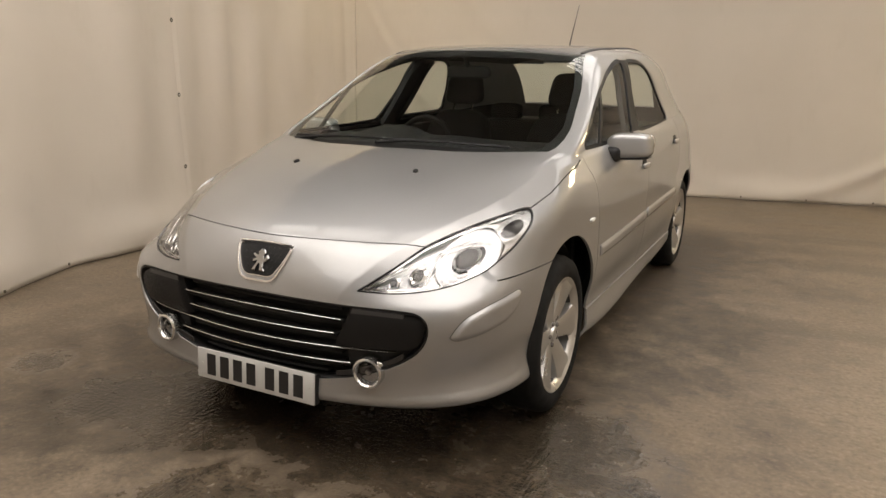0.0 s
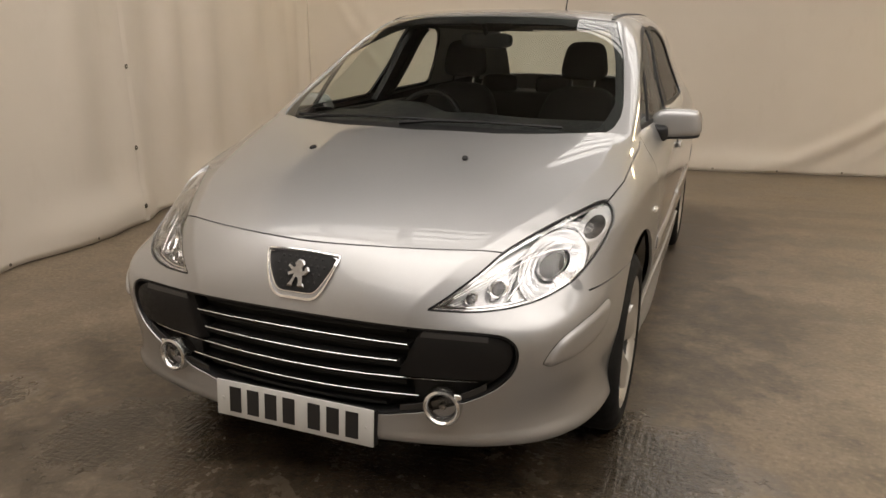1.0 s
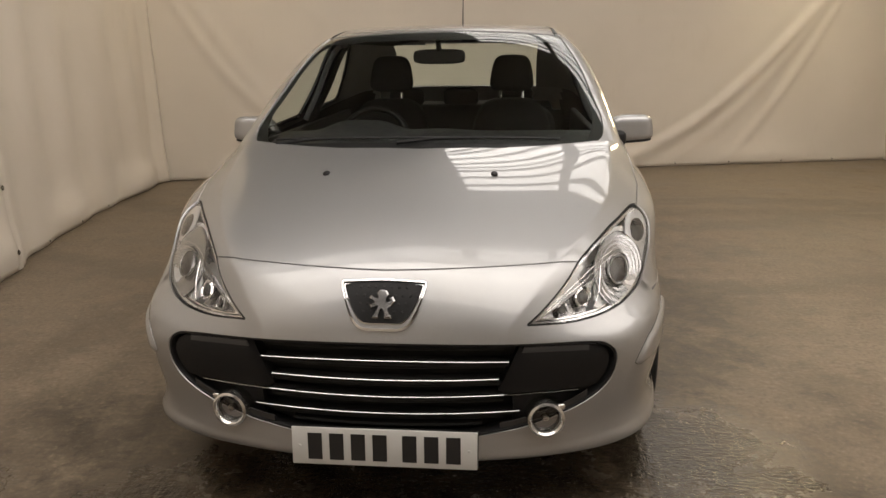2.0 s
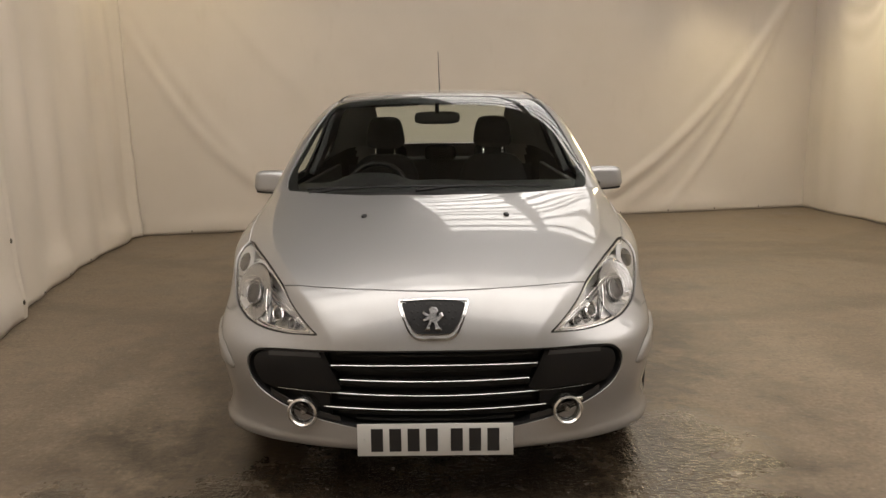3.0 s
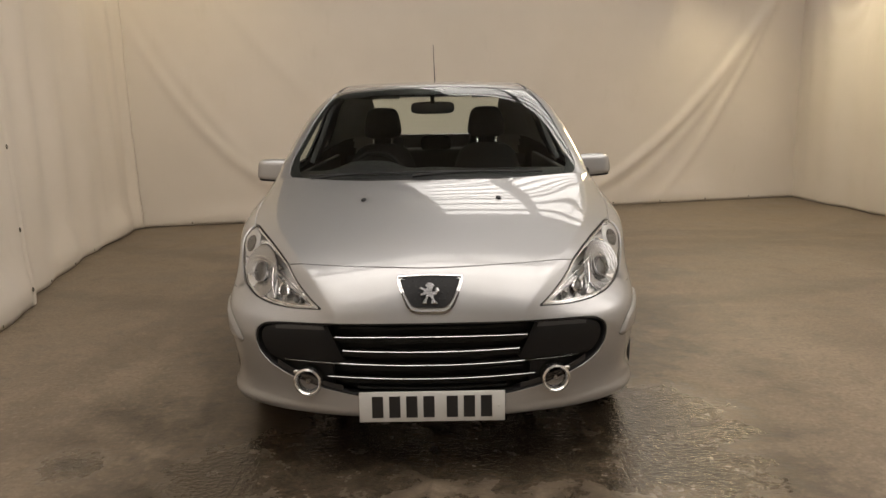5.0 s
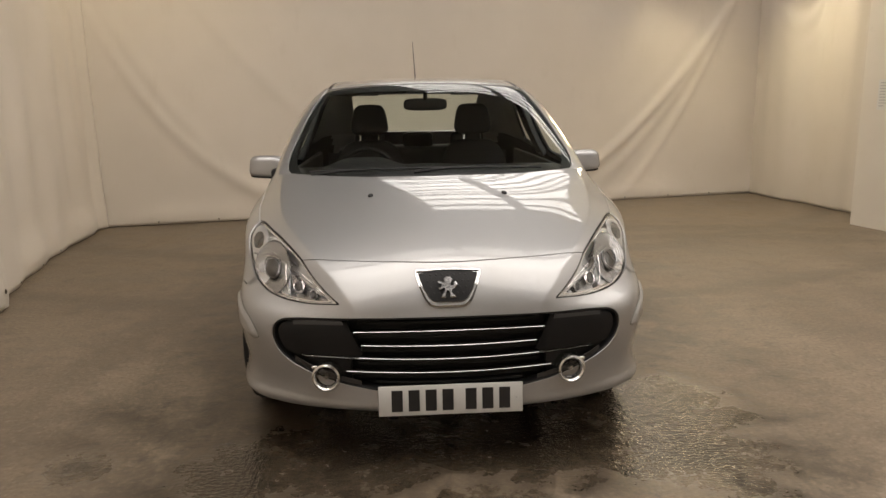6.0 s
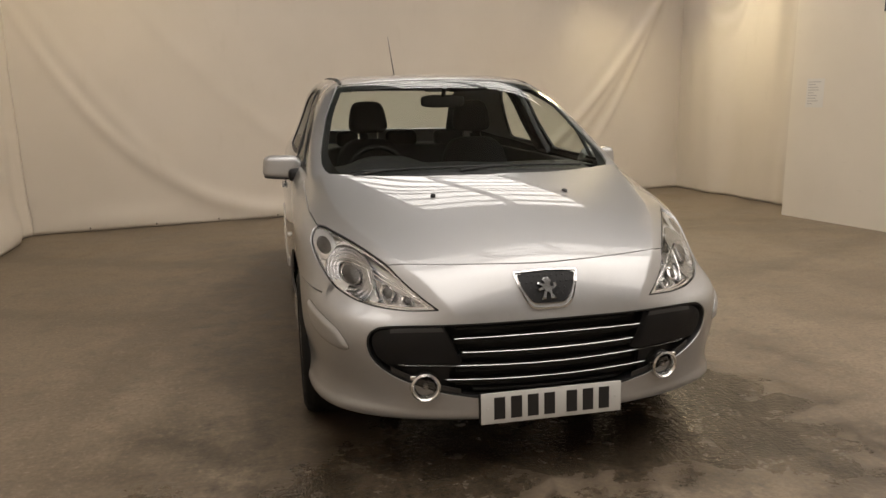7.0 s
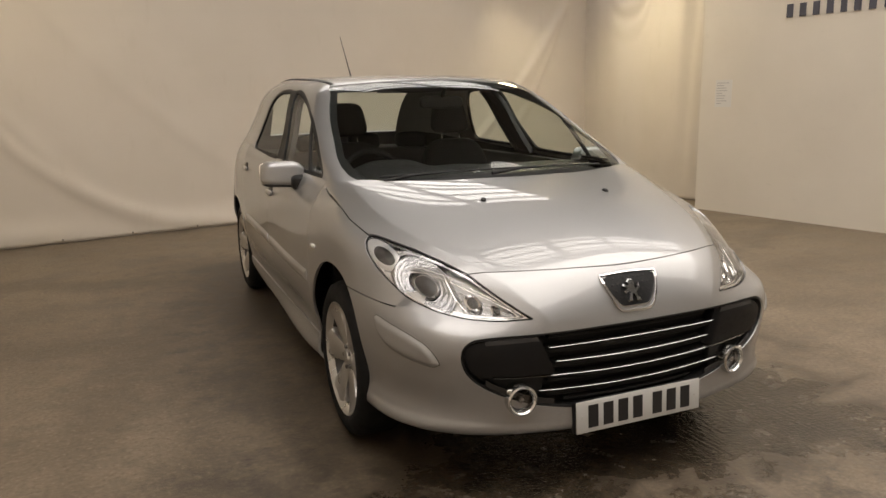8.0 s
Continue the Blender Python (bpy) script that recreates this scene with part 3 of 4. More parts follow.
def press(G, N):
    """Presses the bonnet's shoulder lines and the chin's lip into the lower skin, and tilts its shading normals."""
    x, y, z = np.abs(G[..., 0]), G[..., 1], G[..., 2]
    knots = np.array([-.05, .055, .11, .215, .38, .51, .65, .80, .95, 1.08, 1.2])
    cx = np.interp(y, knots, [.29, .338, .388, .468, .553, .613, .658, .685, .700, .708, .712])
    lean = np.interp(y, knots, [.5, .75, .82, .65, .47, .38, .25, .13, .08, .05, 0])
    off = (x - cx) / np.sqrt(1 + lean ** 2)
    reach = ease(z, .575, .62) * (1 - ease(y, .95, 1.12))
    shoulder = .010 * fold_line(off, .40, .16) * ease(z, .585, .66) * (1 - ease(y, .95, 1.12))
    lip_z = np.interp(x, [.3, .49, .61, .71, .81], [.272, .285, .304, .309, .296])
    lip = -.0065 * fold_line(z - lip_z, .055, .12) * ease(x, .22, .36) * (1 - ease(y, .44, .56)) * (z < .6)
    out = G + (shoulder + lip)[..., None] * N
    du, dv = np.gradient(out, axis=1), np.gradient(out, axis=0)
    du[:, 0, 1:] = 0
    du[:, -1, 1:] = 0
    dv[:, 0, 0] = 0
    n = np.cross(du, dv)
    n = n / np.maximum(np.linalg.norm(n, axis=2, keepdims=True), 1e-12)
    # shading normals blurred so nose and bonnet read calm inside the shoulder lines
    calm = n.copy()
    for _ in range(60):
        wide = np.concatenate([(calm[:, 1:2] * (-1, 1, 1)), calm, calm[:, -1:]], axis=1)
        calm = .25 * wide[:, :-2] + .5 * wide[:, 1:-1] + .25 * wide[:, 2:]
        tall = np.concatenate([calm[:1], calm, calm[-1:]], axis=0)
        calm = .25 * tall[:-2] + .5 * tall[1:-1] + .25 * tall[2:]
    n = n + ((ease(z, .58, .64) * (1 - ease(y, 1.0, 1.2)))[..., None]) * (calm - n)
    n = n / np.maximum(np.linalg.norm(n, axis=2, keepdims=True), 1e-12)
    # outside the shoulder line only the shading normals tilt outwards, to shade it darker
    normal_tilt = .30 * ease(off, -.004, .010) * (1 - ease(off, .10, .24)) * reach
    n = n + normal_tilt[..., None] * np.stack([1 / np.sqrt(1 + lean ** 2), -lean / np.sqrt(1 + lean ** 2), -.15 + 0 * lean], -1)
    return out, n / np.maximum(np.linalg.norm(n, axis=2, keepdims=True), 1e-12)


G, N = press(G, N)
GU, NU = loft(UPPER, [(0, 2, 60), (2, 5, 70), (5, 8, 90), (8, 11, 40)], 110)


# ---- cutting panels out of the skins ----
def inside(px, py, poly):
    """Signed distance to a polygon's edge, positive inside."""
    best = np.full(px.shape, 1e9)
    odd = np.zeros(px.shape, bool)
    for (ax, ay), (bx, by) in zip(poly, poly[1:] + poly[:1]):
        ex, ey = bx - ax, by - ay
        t = np.clip(((px - ax) * ex + (py - ay) * ey) / (ex * ex + ey * ey), 0, 1)
        best = np.minimum(best, np.hypot(px - ax - t * ex, py - ay - t * ey))
        cross = (ay > py) != (by > py)
        with np.errstate(divide="ignore", invalid="ignore"):
            odd ^= cross & (px < (bx - ax) * (py - ay) / (by - ay if by != ay else 1e-9) + ax)
    return np.where(odd, best, -best)


def rounded(poly, keep=58, turns=2):
    """Cuts the corners of a polygon, but for those that turn by more than keep degrees."""
    for _ in range(turns):
        out = []
        n = len(poly)
        for k in range(n):
            a, b, c = np.array(poly[k - 1]), np.array(poly[k]), np.array(poly[(k + 1) % n])
            d, e = b - a, c - b
            turn = abs(math.degrees(math.atan2(d[0] * e[1] - d[1] * e[0], d @ e)))
            step = .5 * min(np.linalg.norm(d), np.linalg.norm(e), .08)
            if turn > keep:
                out.append(tuple(b))
            else:
                out += [tuple(b - d / np.linalg.norm(d) * step * .5), tuple(b + e / np.linalg.norm(e) * step * .5)]
        poly = out
    return poly


def raised(skin, shift):
    """A skin pushed out by shift, with the normals of its new shape."""
    P, Q = skin
    R = P + np.asarray(shift)[..., None] * Q
    n = np.cross(np.gradient(R, axis=0), np.gradient(R, axis=1))
    n *= np.sign((n * Q).sum(-1, keepdims=True))
    size = np.linalg.norm(n, axis=-1, keepdims=True)
    return R, np.where(size > 1e-12, n / np.maximum(size, 1e-12), Q)


def panel(name, skin, fields, mat, parent, side=0, flange=0.012, offset=0.0, label=""):
    """The piece of a skin where every field is above nought, with its rim turned in. side: 1, -1, or 0 for both halves in one."""
    P, Q = skin
    fields = np.stack(fields, -1)
    shift = np.broadcast_to(np.asarray(offset, float), P.shape[:2])
    ok = (fields > 0)
    some = np.ones((P.shape[0] - 1, P.shape[1] - 1), bool)
    for k in range(fields.shape[-1]):
        o = ok[..., k]
        some &= o[:-1, :-1] | o[1:, :-1] | o[:-1, 1:] | o[1:, 1:]
    verts, norms, faces, index = [], [], [], {}

    def vert(p, n):
        key = (round(p[0], 5), round(p[1], 5), round(p[2], 5))
        if key not in index:
            index[key] = len(verts)
            verts.append(p)
            norms.append(n)
        return index[key]

    for i, j in zip(*np.nonzero(some)):
        poly = [np.concatenate([P[a, b] + shift[a, b] * Q[a, b], Q[a, b], fields[a, b]]) for a, b in ((i, j), (i, j + 1), (i + 1, j + 1), (i + 1, j))]
        for k in range(fields.shape[-1]):
            c = 6 + k
            out = []
            for a, b in zip(poly, poly[1:] + poly[:1]):
                if a[c] > 0:
                    out.append(a)
                if (a[c] > 0) != (b[c] > 0):
                    t = a[c] / (a[c] - b[c])
                    out.append(a + t * (b - a))
            poly = out
            if len(poly) < 3:
                break
        if len(poly) < 3:
            continue
        for sx in ((1, -1) if side == 0 else (side,)):
            flip = np.array([sx, 1, 1])
            ids = [vert(q[:3] * flip, q[3:6] * flip) for q in poly]
            if sx < 0:
                ids = ids[::-1]
            ids = [a for n, a in enumerate(ids) if a != ids[n - 1]]
            if len(ids) > 2 and len(set(ids)) == len(ids):
                faces.append(ids)
    if flange:
        edges = {}
        for f in faces:
            for a, b in zip(f, f[1:] + f[:1]):
                edges[(a, b)] = edges.get((a, b), 0) + 1
        rim = [(a, b) for a, b in edges if (b, a) not in edges]
        twin = {}
        for a, b in rim:
            for q in (a, b):
                if q not in twin:
                    n = np.array(norms[q])
                    twin[q] = (len(verts), len(verts) + 1)
                    verts.extend([verts[q], verts[q] - flange * n])
                    norms.extend([n, n])
        side_n = {}
        for a, b in rim:
            e = np.array(verts[b]) - np.array(verts[a])
            o = np.cross(e, np.array(norms[a]))
            for q in (a, b):
                side_n[q] = side_n.get(q, 0) + o / max(np.linalg.norm(o), 1e-9)
            faces.append([twin[b][0], twin[a][0], twin[a][1], twin[b][1]])
        for q, o in side_n.items():
            o = o / max(np.linalg.norm(o), 1e-9)
            norms[twin[q][0]] = 0.7 * o + 0.3 * np.array(norms[q])
            norms[twin[q][1]] = o
    ob = mesh_object(name, verts, faces, mat, parent, smooth=True, normals=norms)
    if label:
        tagged(ob, label)
    return ob


# ---- the car, nose at y = 0, facing -y ----
car = thing("car", "silver five-door hatchback parked on the damp concrete floor", "car")
X, Y, Z = np.abs(G[..., 0]), G[..., 1], G[..., 2]
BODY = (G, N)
GAP = 0.0022
LAMP = [(.352, .630), (.578, .754), (.681, .786), (.793, .814), (.908, .836), (.965, .846), (.992, .846), (.998, .832), (.978, .80), (.919, .75), (.842, .709), (.778, .680),
        (.713, .663), (.659, .650), (.565, .636), (.459, .628)]
lamp_field = inside(.8 * X + .6 * Y, Z, rounded(LAMP))
lamp_field = np.where(Y > 1.0, -1, lamp_field)
MOUTH = [(-.2, .583), (.37, .585), (.53, .588), (.60, .583), (.632, .56), (.64, .525), (.63, .48), (.60, .44), (.55, .405), (.49, .375), (.39, .337), (.27, .314), (-.2, .305)]
mouth_field = np.where(Y < .4, inside(X, Z, rounded(MOUTH)), -1)
shut = Y - (.127 + .445 * X ** 2)
bonnet_x = np.interp(Y, [.2, .26, .36, .466, .575, .65, .80, 1.09, 1.2], [.57, .61, .66, .705, .738, .758, .782, .788, .78])
edge_b = bonnet_x - X
rear_y = np.interp(X, [0, .3, .45, .57, .64, .74, .8], [.86, .90, .95, 1.00, 1.04, 1.12, 1.25])
FW, RW, ARCH = (.83, .315), (3.44, .315), .345
arch_f = (np.hypot((Y - .866) / .342, (Z - .330) / .376) - 1) * .35
arch_r = np.hypot(Y - RW[0], Z - RW[1] - .015) - ARCH - .01
side_zone = X - .45
door_a = 1.205 - 0.10 * np.clip(Z - .75, 0, 1)
door_b = 2.17 + 0.12 * np.clip(Z - .9, -0.3, 1)
door_c = np.where(Z < .62, 3.0, 3.02 + .25 * np.clip(Z - .62, 0, .3))
SILL = .315

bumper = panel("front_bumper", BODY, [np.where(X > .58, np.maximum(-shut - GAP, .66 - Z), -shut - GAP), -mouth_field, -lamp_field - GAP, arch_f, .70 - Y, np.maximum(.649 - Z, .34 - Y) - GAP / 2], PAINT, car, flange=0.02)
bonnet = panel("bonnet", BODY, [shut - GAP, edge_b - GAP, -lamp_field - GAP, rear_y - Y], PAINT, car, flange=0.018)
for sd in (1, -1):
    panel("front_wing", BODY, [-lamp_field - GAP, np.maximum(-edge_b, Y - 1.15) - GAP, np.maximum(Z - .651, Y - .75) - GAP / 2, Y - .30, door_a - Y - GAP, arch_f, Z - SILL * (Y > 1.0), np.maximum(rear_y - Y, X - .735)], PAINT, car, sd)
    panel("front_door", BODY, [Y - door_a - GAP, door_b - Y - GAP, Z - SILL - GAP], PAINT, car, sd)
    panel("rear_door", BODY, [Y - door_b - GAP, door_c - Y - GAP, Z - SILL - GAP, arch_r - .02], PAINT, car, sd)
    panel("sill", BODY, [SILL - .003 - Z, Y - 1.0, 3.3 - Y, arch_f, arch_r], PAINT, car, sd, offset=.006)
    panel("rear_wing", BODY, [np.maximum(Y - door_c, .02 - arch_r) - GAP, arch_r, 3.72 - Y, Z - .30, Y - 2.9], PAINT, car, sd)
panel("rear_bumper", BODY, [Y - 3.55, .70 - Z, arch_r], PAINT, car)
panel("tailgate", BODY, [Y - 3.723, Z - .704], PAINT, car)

XU, YU, ZU = np.abs(GU[..., 0]), GU[..., 1], GU[..., 2]
CABIN = (GU, NU)
ws_x = np.interp(ZU, [.98, 1.00, 1.02, 1.05, 1.09, 1.16, 1.25, 1.31, 1.375, 1.43], [.62, .66, .690, .700, .697, .674, .645, .617, .578, .545])
ws_top = 1.433 - .085 * XU ** 2
screen = np.minimum(np.minimum(ws_x - XU, (ws_top - ZU)), 2.05 - YU)
screen = np.where(YU > 2.1, -1, screen)
FRONT_WIN = [(1.27, 1.018), (1.33, 1.058), (1.51, 1.158), (1.66, 1.230), (1.86, 1.300), (2.09, 1.358), (2.22, 1.380), (2.275, 1.381), (2.195, 1.208), (2.055, 1.030), (1.8, 1.022), (1.5, 1.016)]
REAR_WIN = [(2.21, 1.040), (2.425, 1.386), (2.55, 1.388), (2.68, 1.385), (2.77, 1.364), (2.835, 1.318), (2.89, 1.195), (2.925, 1.075), (2.90, 1.055), (2.6, 1.047)]
win_a = np.where(XU > .3, inside(YU, ZU, rounded(FRONT_WIN)), -1)
win_b = np.where(XU > .3, inside(YU, ZU, rounded(REAR_WIN)), -1)
pillar_b = np.where(XU > .3, inside(YU, ZU, [(2.045, 1.03), (2.27, 1.395), (2.43, 1.395), (2.215, 1.03)]), -1)
tail_win = np.minimum(np.minimum(ZU - 1.065, 1.40 - ZU), .52 - XU)
tail_win = np.where(YU < 3.4, -1, tail_win)
win_a2, win_b2 = win_a + .018, win_b + .018
wins = np.maximum(np.maximum(win_a2, win_b2), pillar_b)
panel("roof", CABIN, [np.where(YU > 1.6, ZU - ws_top - .003, -1), .535 - XU - .001, 3.62 - YU], PAINT, car)
for sd in (1, -1):
    panel("body_side", CABIN, [-screen - .002, -wins, np.maximum(XU - .539, ws_top + .001 - ZU), -tail_win, 3.62 - YU, XU - .3], PAINT, car, sd)
    panel("pillar_trim", CABIN, [pillar_b + .001, -win_a - .0, -win_b], SEAL, car, sd, offset=-.002)
    panel("window_seal", CABIN, [win_a2, -win_a, -pillar_b], SEAL, car, sd, offset=-.003)
    panel("window_seal", CABIN, [win_b2, -win_b, -pillar_b], SEAL, car, sd, offset=-.003)
    bar = np.abs((YU - 1.48) * .752 - (ZU - 1.025) * .659)
    panel("quarter_bar", CABIN, [win_a + .003, .011 - bar], SEAL, car, sd, offset=-.003)
    panel("side_window", CABIN, [win_a + .004], SIDE_GLASS, car, sd, flange=0, offset=-.008)
    panel("side_window", CABIN, [win_b + .004], SIDE_GLASS, car, sd, flange=0, offset=-.008)
panel("tail_panel", CABIN, [YU - 3.62, -tail_win], PAINT, car)
panel("rear_window", CABIN, [tail_win], GLASS, car, flange=0, offset=-.004)
panel("windscreen", CABIN, [screen + .002, ZU - 1.0], GLASS, car, flange=0, offset=-.004)
frit = .026 + .03 * np.clip((1.10 - ZU) / .08, 0, 1) + .03 * np.clip((ZU - 1.395) / .03, 0, 1)
panel("screen_border", CABIN, [screen, frit - screen], SEAL, car, flange=0, offset=-.009)
panel("scuttle", BODY, [Y - rear_y + .03, 1.4 - Y, .745 - X], SEAL, car, flange=.01, offset=-.012)

# black shell added behind the panel gaps to stand for their shade
shell = panel("inner_shell", BODY, [Z - .30, -mouth_field - .03, -lamp_field - .02, arch_f - .02, arch_r - .02, Y - .12, rear_y - .03 - Y + 10 * (X > .72)], DARK, car, flange=0, offset=-.03)

panel("headlining", CABIN, [ZU - 1.40, YU - 1.72, 3.6 - YU], TRIM, car, flange=0, offset=-.025)
for sd in (1, -1):
    panel("pillar_lining", CABIN, [-screen - .004, -wins - .002, 1.43 - ZU, -tail_win, XU - .3], PILLAR, car, sd, flange=0, offset=-.022)
    post = np.where(XU > .3, inside(YU, ZU, [(2.05, 1.0), (2.275, 1.41), (2.455, 1.41), (2.25, 1.0)]), -1)
    panel("pillar_post", CABIN, [post], TRIM, car, sd, flange=.03, offset=-.03)
    panel("roof_moulding", CABIN, [.009 - np.abs(XU - .538), YU - 1.90, 3.35 - YU], SEAL, car, sd, flange=.004, offset=.003)


# ---- wheels ----
def wheel(y, sd):
    w = new("wheel")
    w.parent = car
    w.matrix_basis = pose(sd * .745, y, .315, 0, 0, 0 if sd > 0 else 180)
    bm, _ = revolve(bmesh.new(), [(-.095, .222), (-.100, .245), (-.098, .275), (-.085, .303), (-.06, .3135), (0, .315), (.06, .3135), (.085, .303), (.099, .275), (.101, .25), (.094, .231), (.082, .222)], 72)
    tyre = part("tyre", bm, RUBBER, w, smooth=True)
    bm, _ = revolve(bmesh.new(), [(-.09, .222), (-.07, .207), (.02, .196), (.06, .209), (.078, .217), (.088, .226), (.0905, .2305), (.086, .2315)], 72)
    part("barrel", bm, BARREL, w, smooth=True)
    bm, _ = revolve(bmesh.new(), [(.070, .203), (.080, .208), (.088, .219), (.0945, .2285), (.0935, .2325), (.084, .2325)], 72)
    part("rim_lip", bm, ALLOY, w, smooth=True)
    # full black disc, for the brake and the shade behind the spokes
    bm, rings = revolve(bmesh.new(), [(.0, .0), (.0, .205)], 32)
    part("brake", bm, DARK, w)
    n = 6
    for k in range(n):
        bm = bmesh.new()
        a = k * math.tau / n
        prof = [(.035, .060, .028), (.075, .066, .043), (.12, .072, .052), (.158, .077, .058), (.190, .081, .070), (.214, .086, .096)]
        rows = []
        for r, top, half in prof:
            rows.append([Vector((top - .035, r, -half)), Vector((top - .004, r, -half * .9)), Vector((top + .002, r, -half * .45)), Vector((top - .001, r, 0)), Vector((top + .002, r, half * .45)), Vector((top - .004, r, half * .9)), Vector((top - .035, r, half))])
        rot = Matrix.Rotation(a, 4, "X")
        vs = [[bm.verts.new(rot @ p) for p in row] for row in rows]
        for A, B in zip(vs, vs[1:]):
            for i in range(6):
                bm.faces.new((A[i], A[i + 1], B[i + 1], B[i]))
        part("spoke", bm, ALLOY, w, smooth=True)
    for k in range(5):
        a = (k + .5) * math.tau / 5
        bm, _ = revolve(bmesh.new(), [(.055, .010), (.068, .0095), (.071, .007), (.071, .0005)], 10, center=(0, .045 * math.cos(a), .045 * math.sin(a)))
        part("wheel_bolt", bm, STEEL, w, smooth=True)
    bm, _ = revolve(bmesh.new(), [(.03, .062), (.060, .060), (.064, .055), (.062, .034), (.068, .030), (.072, .028), (.073, .0005)], 32)
    part("hub_cap", bm, ALLOY, w, smooth=True)
    return w


for sd in (1, -1):
    for y in (FW[0], RW[0]):
        wheel(y, sd)


def wheel_house(y, sd):
    bm, _ = revolve(bmesh.new(), [(sd * .45, .05), (sd * .45, .362), (sd * .78, .362)], 40, center=(0, y, .325))
    bmesh.ops.delete(bm, geom=[q for q in bm.verts if q.co.z < .27 and abs(q.co.x) > .5], context="VERTS")
    part("wheel_arch_liner", bm, DARK, car)


for sd in (1, -1):
    wheel_house(FW[0], sd)
    wheel_house(RW[0], sd)
part("underbody", box(bmesh.new(), (-.66, .40, .21), (.66, 3.85, .27)), DARK, car)


# ---- lamps, grille, plate and badge ----
def bm_super(bm, center, r, e1=0.6, e2=0.6, n=20, m=28, shape=None):
    """A rounded box (superellipsoid); shape(p) may bend it."""
    def pw(c, e):
        return math.copysign(abs(c) ** e, c)
    rows = []
    for i in range(1, n):
        a = -math.pi / 2 + math.pi * i / n
        rows.append([])
        for k in range(m):
            b = math.tau * k / m
            p = Vector((r[0] * pw(math.cos(a), e1) * pw(math.cos(b), e2), r[1] * pw(math.cos(a), e1) * pw(math.sin(b), e2), r[2] * pw(math.sin(a), e1)))
            p = shape(p) if shape else p
            rows[-1].append(bm.verts.new(p + Vector(center)))
    lo, hi = Vector((0, 0, -r[2])), Vector((0, 0, r[2]))
    lo, hi = (bm.verts.new((shape(q) if shape else q) + Vector(center)) for q in (lo, hi))
    for A, B in zip(rows, rows[1:]):
        for k in range(m):
            bm.faces.new((A[k], A[(k + 1) % m], B[(k + 1) % m], B[k]))
    for k in range(m):
        bm.faces.new((lo, rows[0][(k + 1) % m], rows[0][k]))
        bm.faces.new((hi, rows[-1][k], rows[-1][(k + 1) % m]))
    return bm


def skin_point(grid, normals, x, z=None, y=None):
    """The point and normal of a skin nearest to |x| and a height or a length."""
    d = (np.abs(grid[..., 0]) - abs(x)) ** 2 + ((grid[..., 2] - z) ** 2 if z is not None else 0) + ((grid[..., 1] - y) ** 2 if y is not None else 0)
    if y is None:
        d = d + np.where(grid[..., 1] > 1.2, 9, 0)
    i = np.unravel_index(d.argmin(), d.shape)
    f = np.array([1 if x >= 0 else -1, 1, 1])
    return Vector(grid[i] * f), Vector(normals[i] * f)


def front_y(x, z):
    return skin_point(G, N, x, z=z)[0].y


LAMP_SKIN = lamp_field > -.03
LAMP_P = G[LAMP_SKIN]


def lens_y(x, z):
    """How far back the lamp's clear lens lies at a width and a height."""
    d = (LAMP_P[:, 0] - abs(x)) ** 2 + (LAMP_P[:, 2] - z) ** 2
    k = np.argpartition(d, 6)[:6]
    w = 1 / (d[k] + 1e-7)
    return float((LAMP_P[k, 1] * w).sum() / w.sum())


def lamp_dish(sd, cx, cz, profile, n=44):
    """A round piece of the lamp from (radius, depth behind the lens) pairs, set along the raked lens."""
    bm = bmesh.new()
    rings = []
    for r, deep in profile:
        ring = []
        for k in range(n):
            x, z = cx + r * math.cos(k * math.tau / n), cz + r * math.sin(k * math.tau / n)
            ring.append(bm.verts.new((sd * x, lens_y(x, z) + deep, z)))
        rings.append(ring)
    for A, B in zip(rings, rings[1:]):
        for k in range(n):
            bm.faces.new((A[k], A[(k + 1) % n], B[(k + 1) % n], B[k]))
    return bm


def lamp_line(sd, pts, r, deep=.014):
    """A thin chrome edge behind the lens through (width, height) points."""
    path = []
    for (x0, z0), (x1, z1) in zip(pts, pts[1:]):
        for k in range(6):
            x, z = x0 + (x1 - x0) * k / 6, z0 + (z1 - z0) * k / 6
            path.append((sd * x, lens_y(x, z) + deep, z))
    return tube(bmesh.new(), path, r, 8)


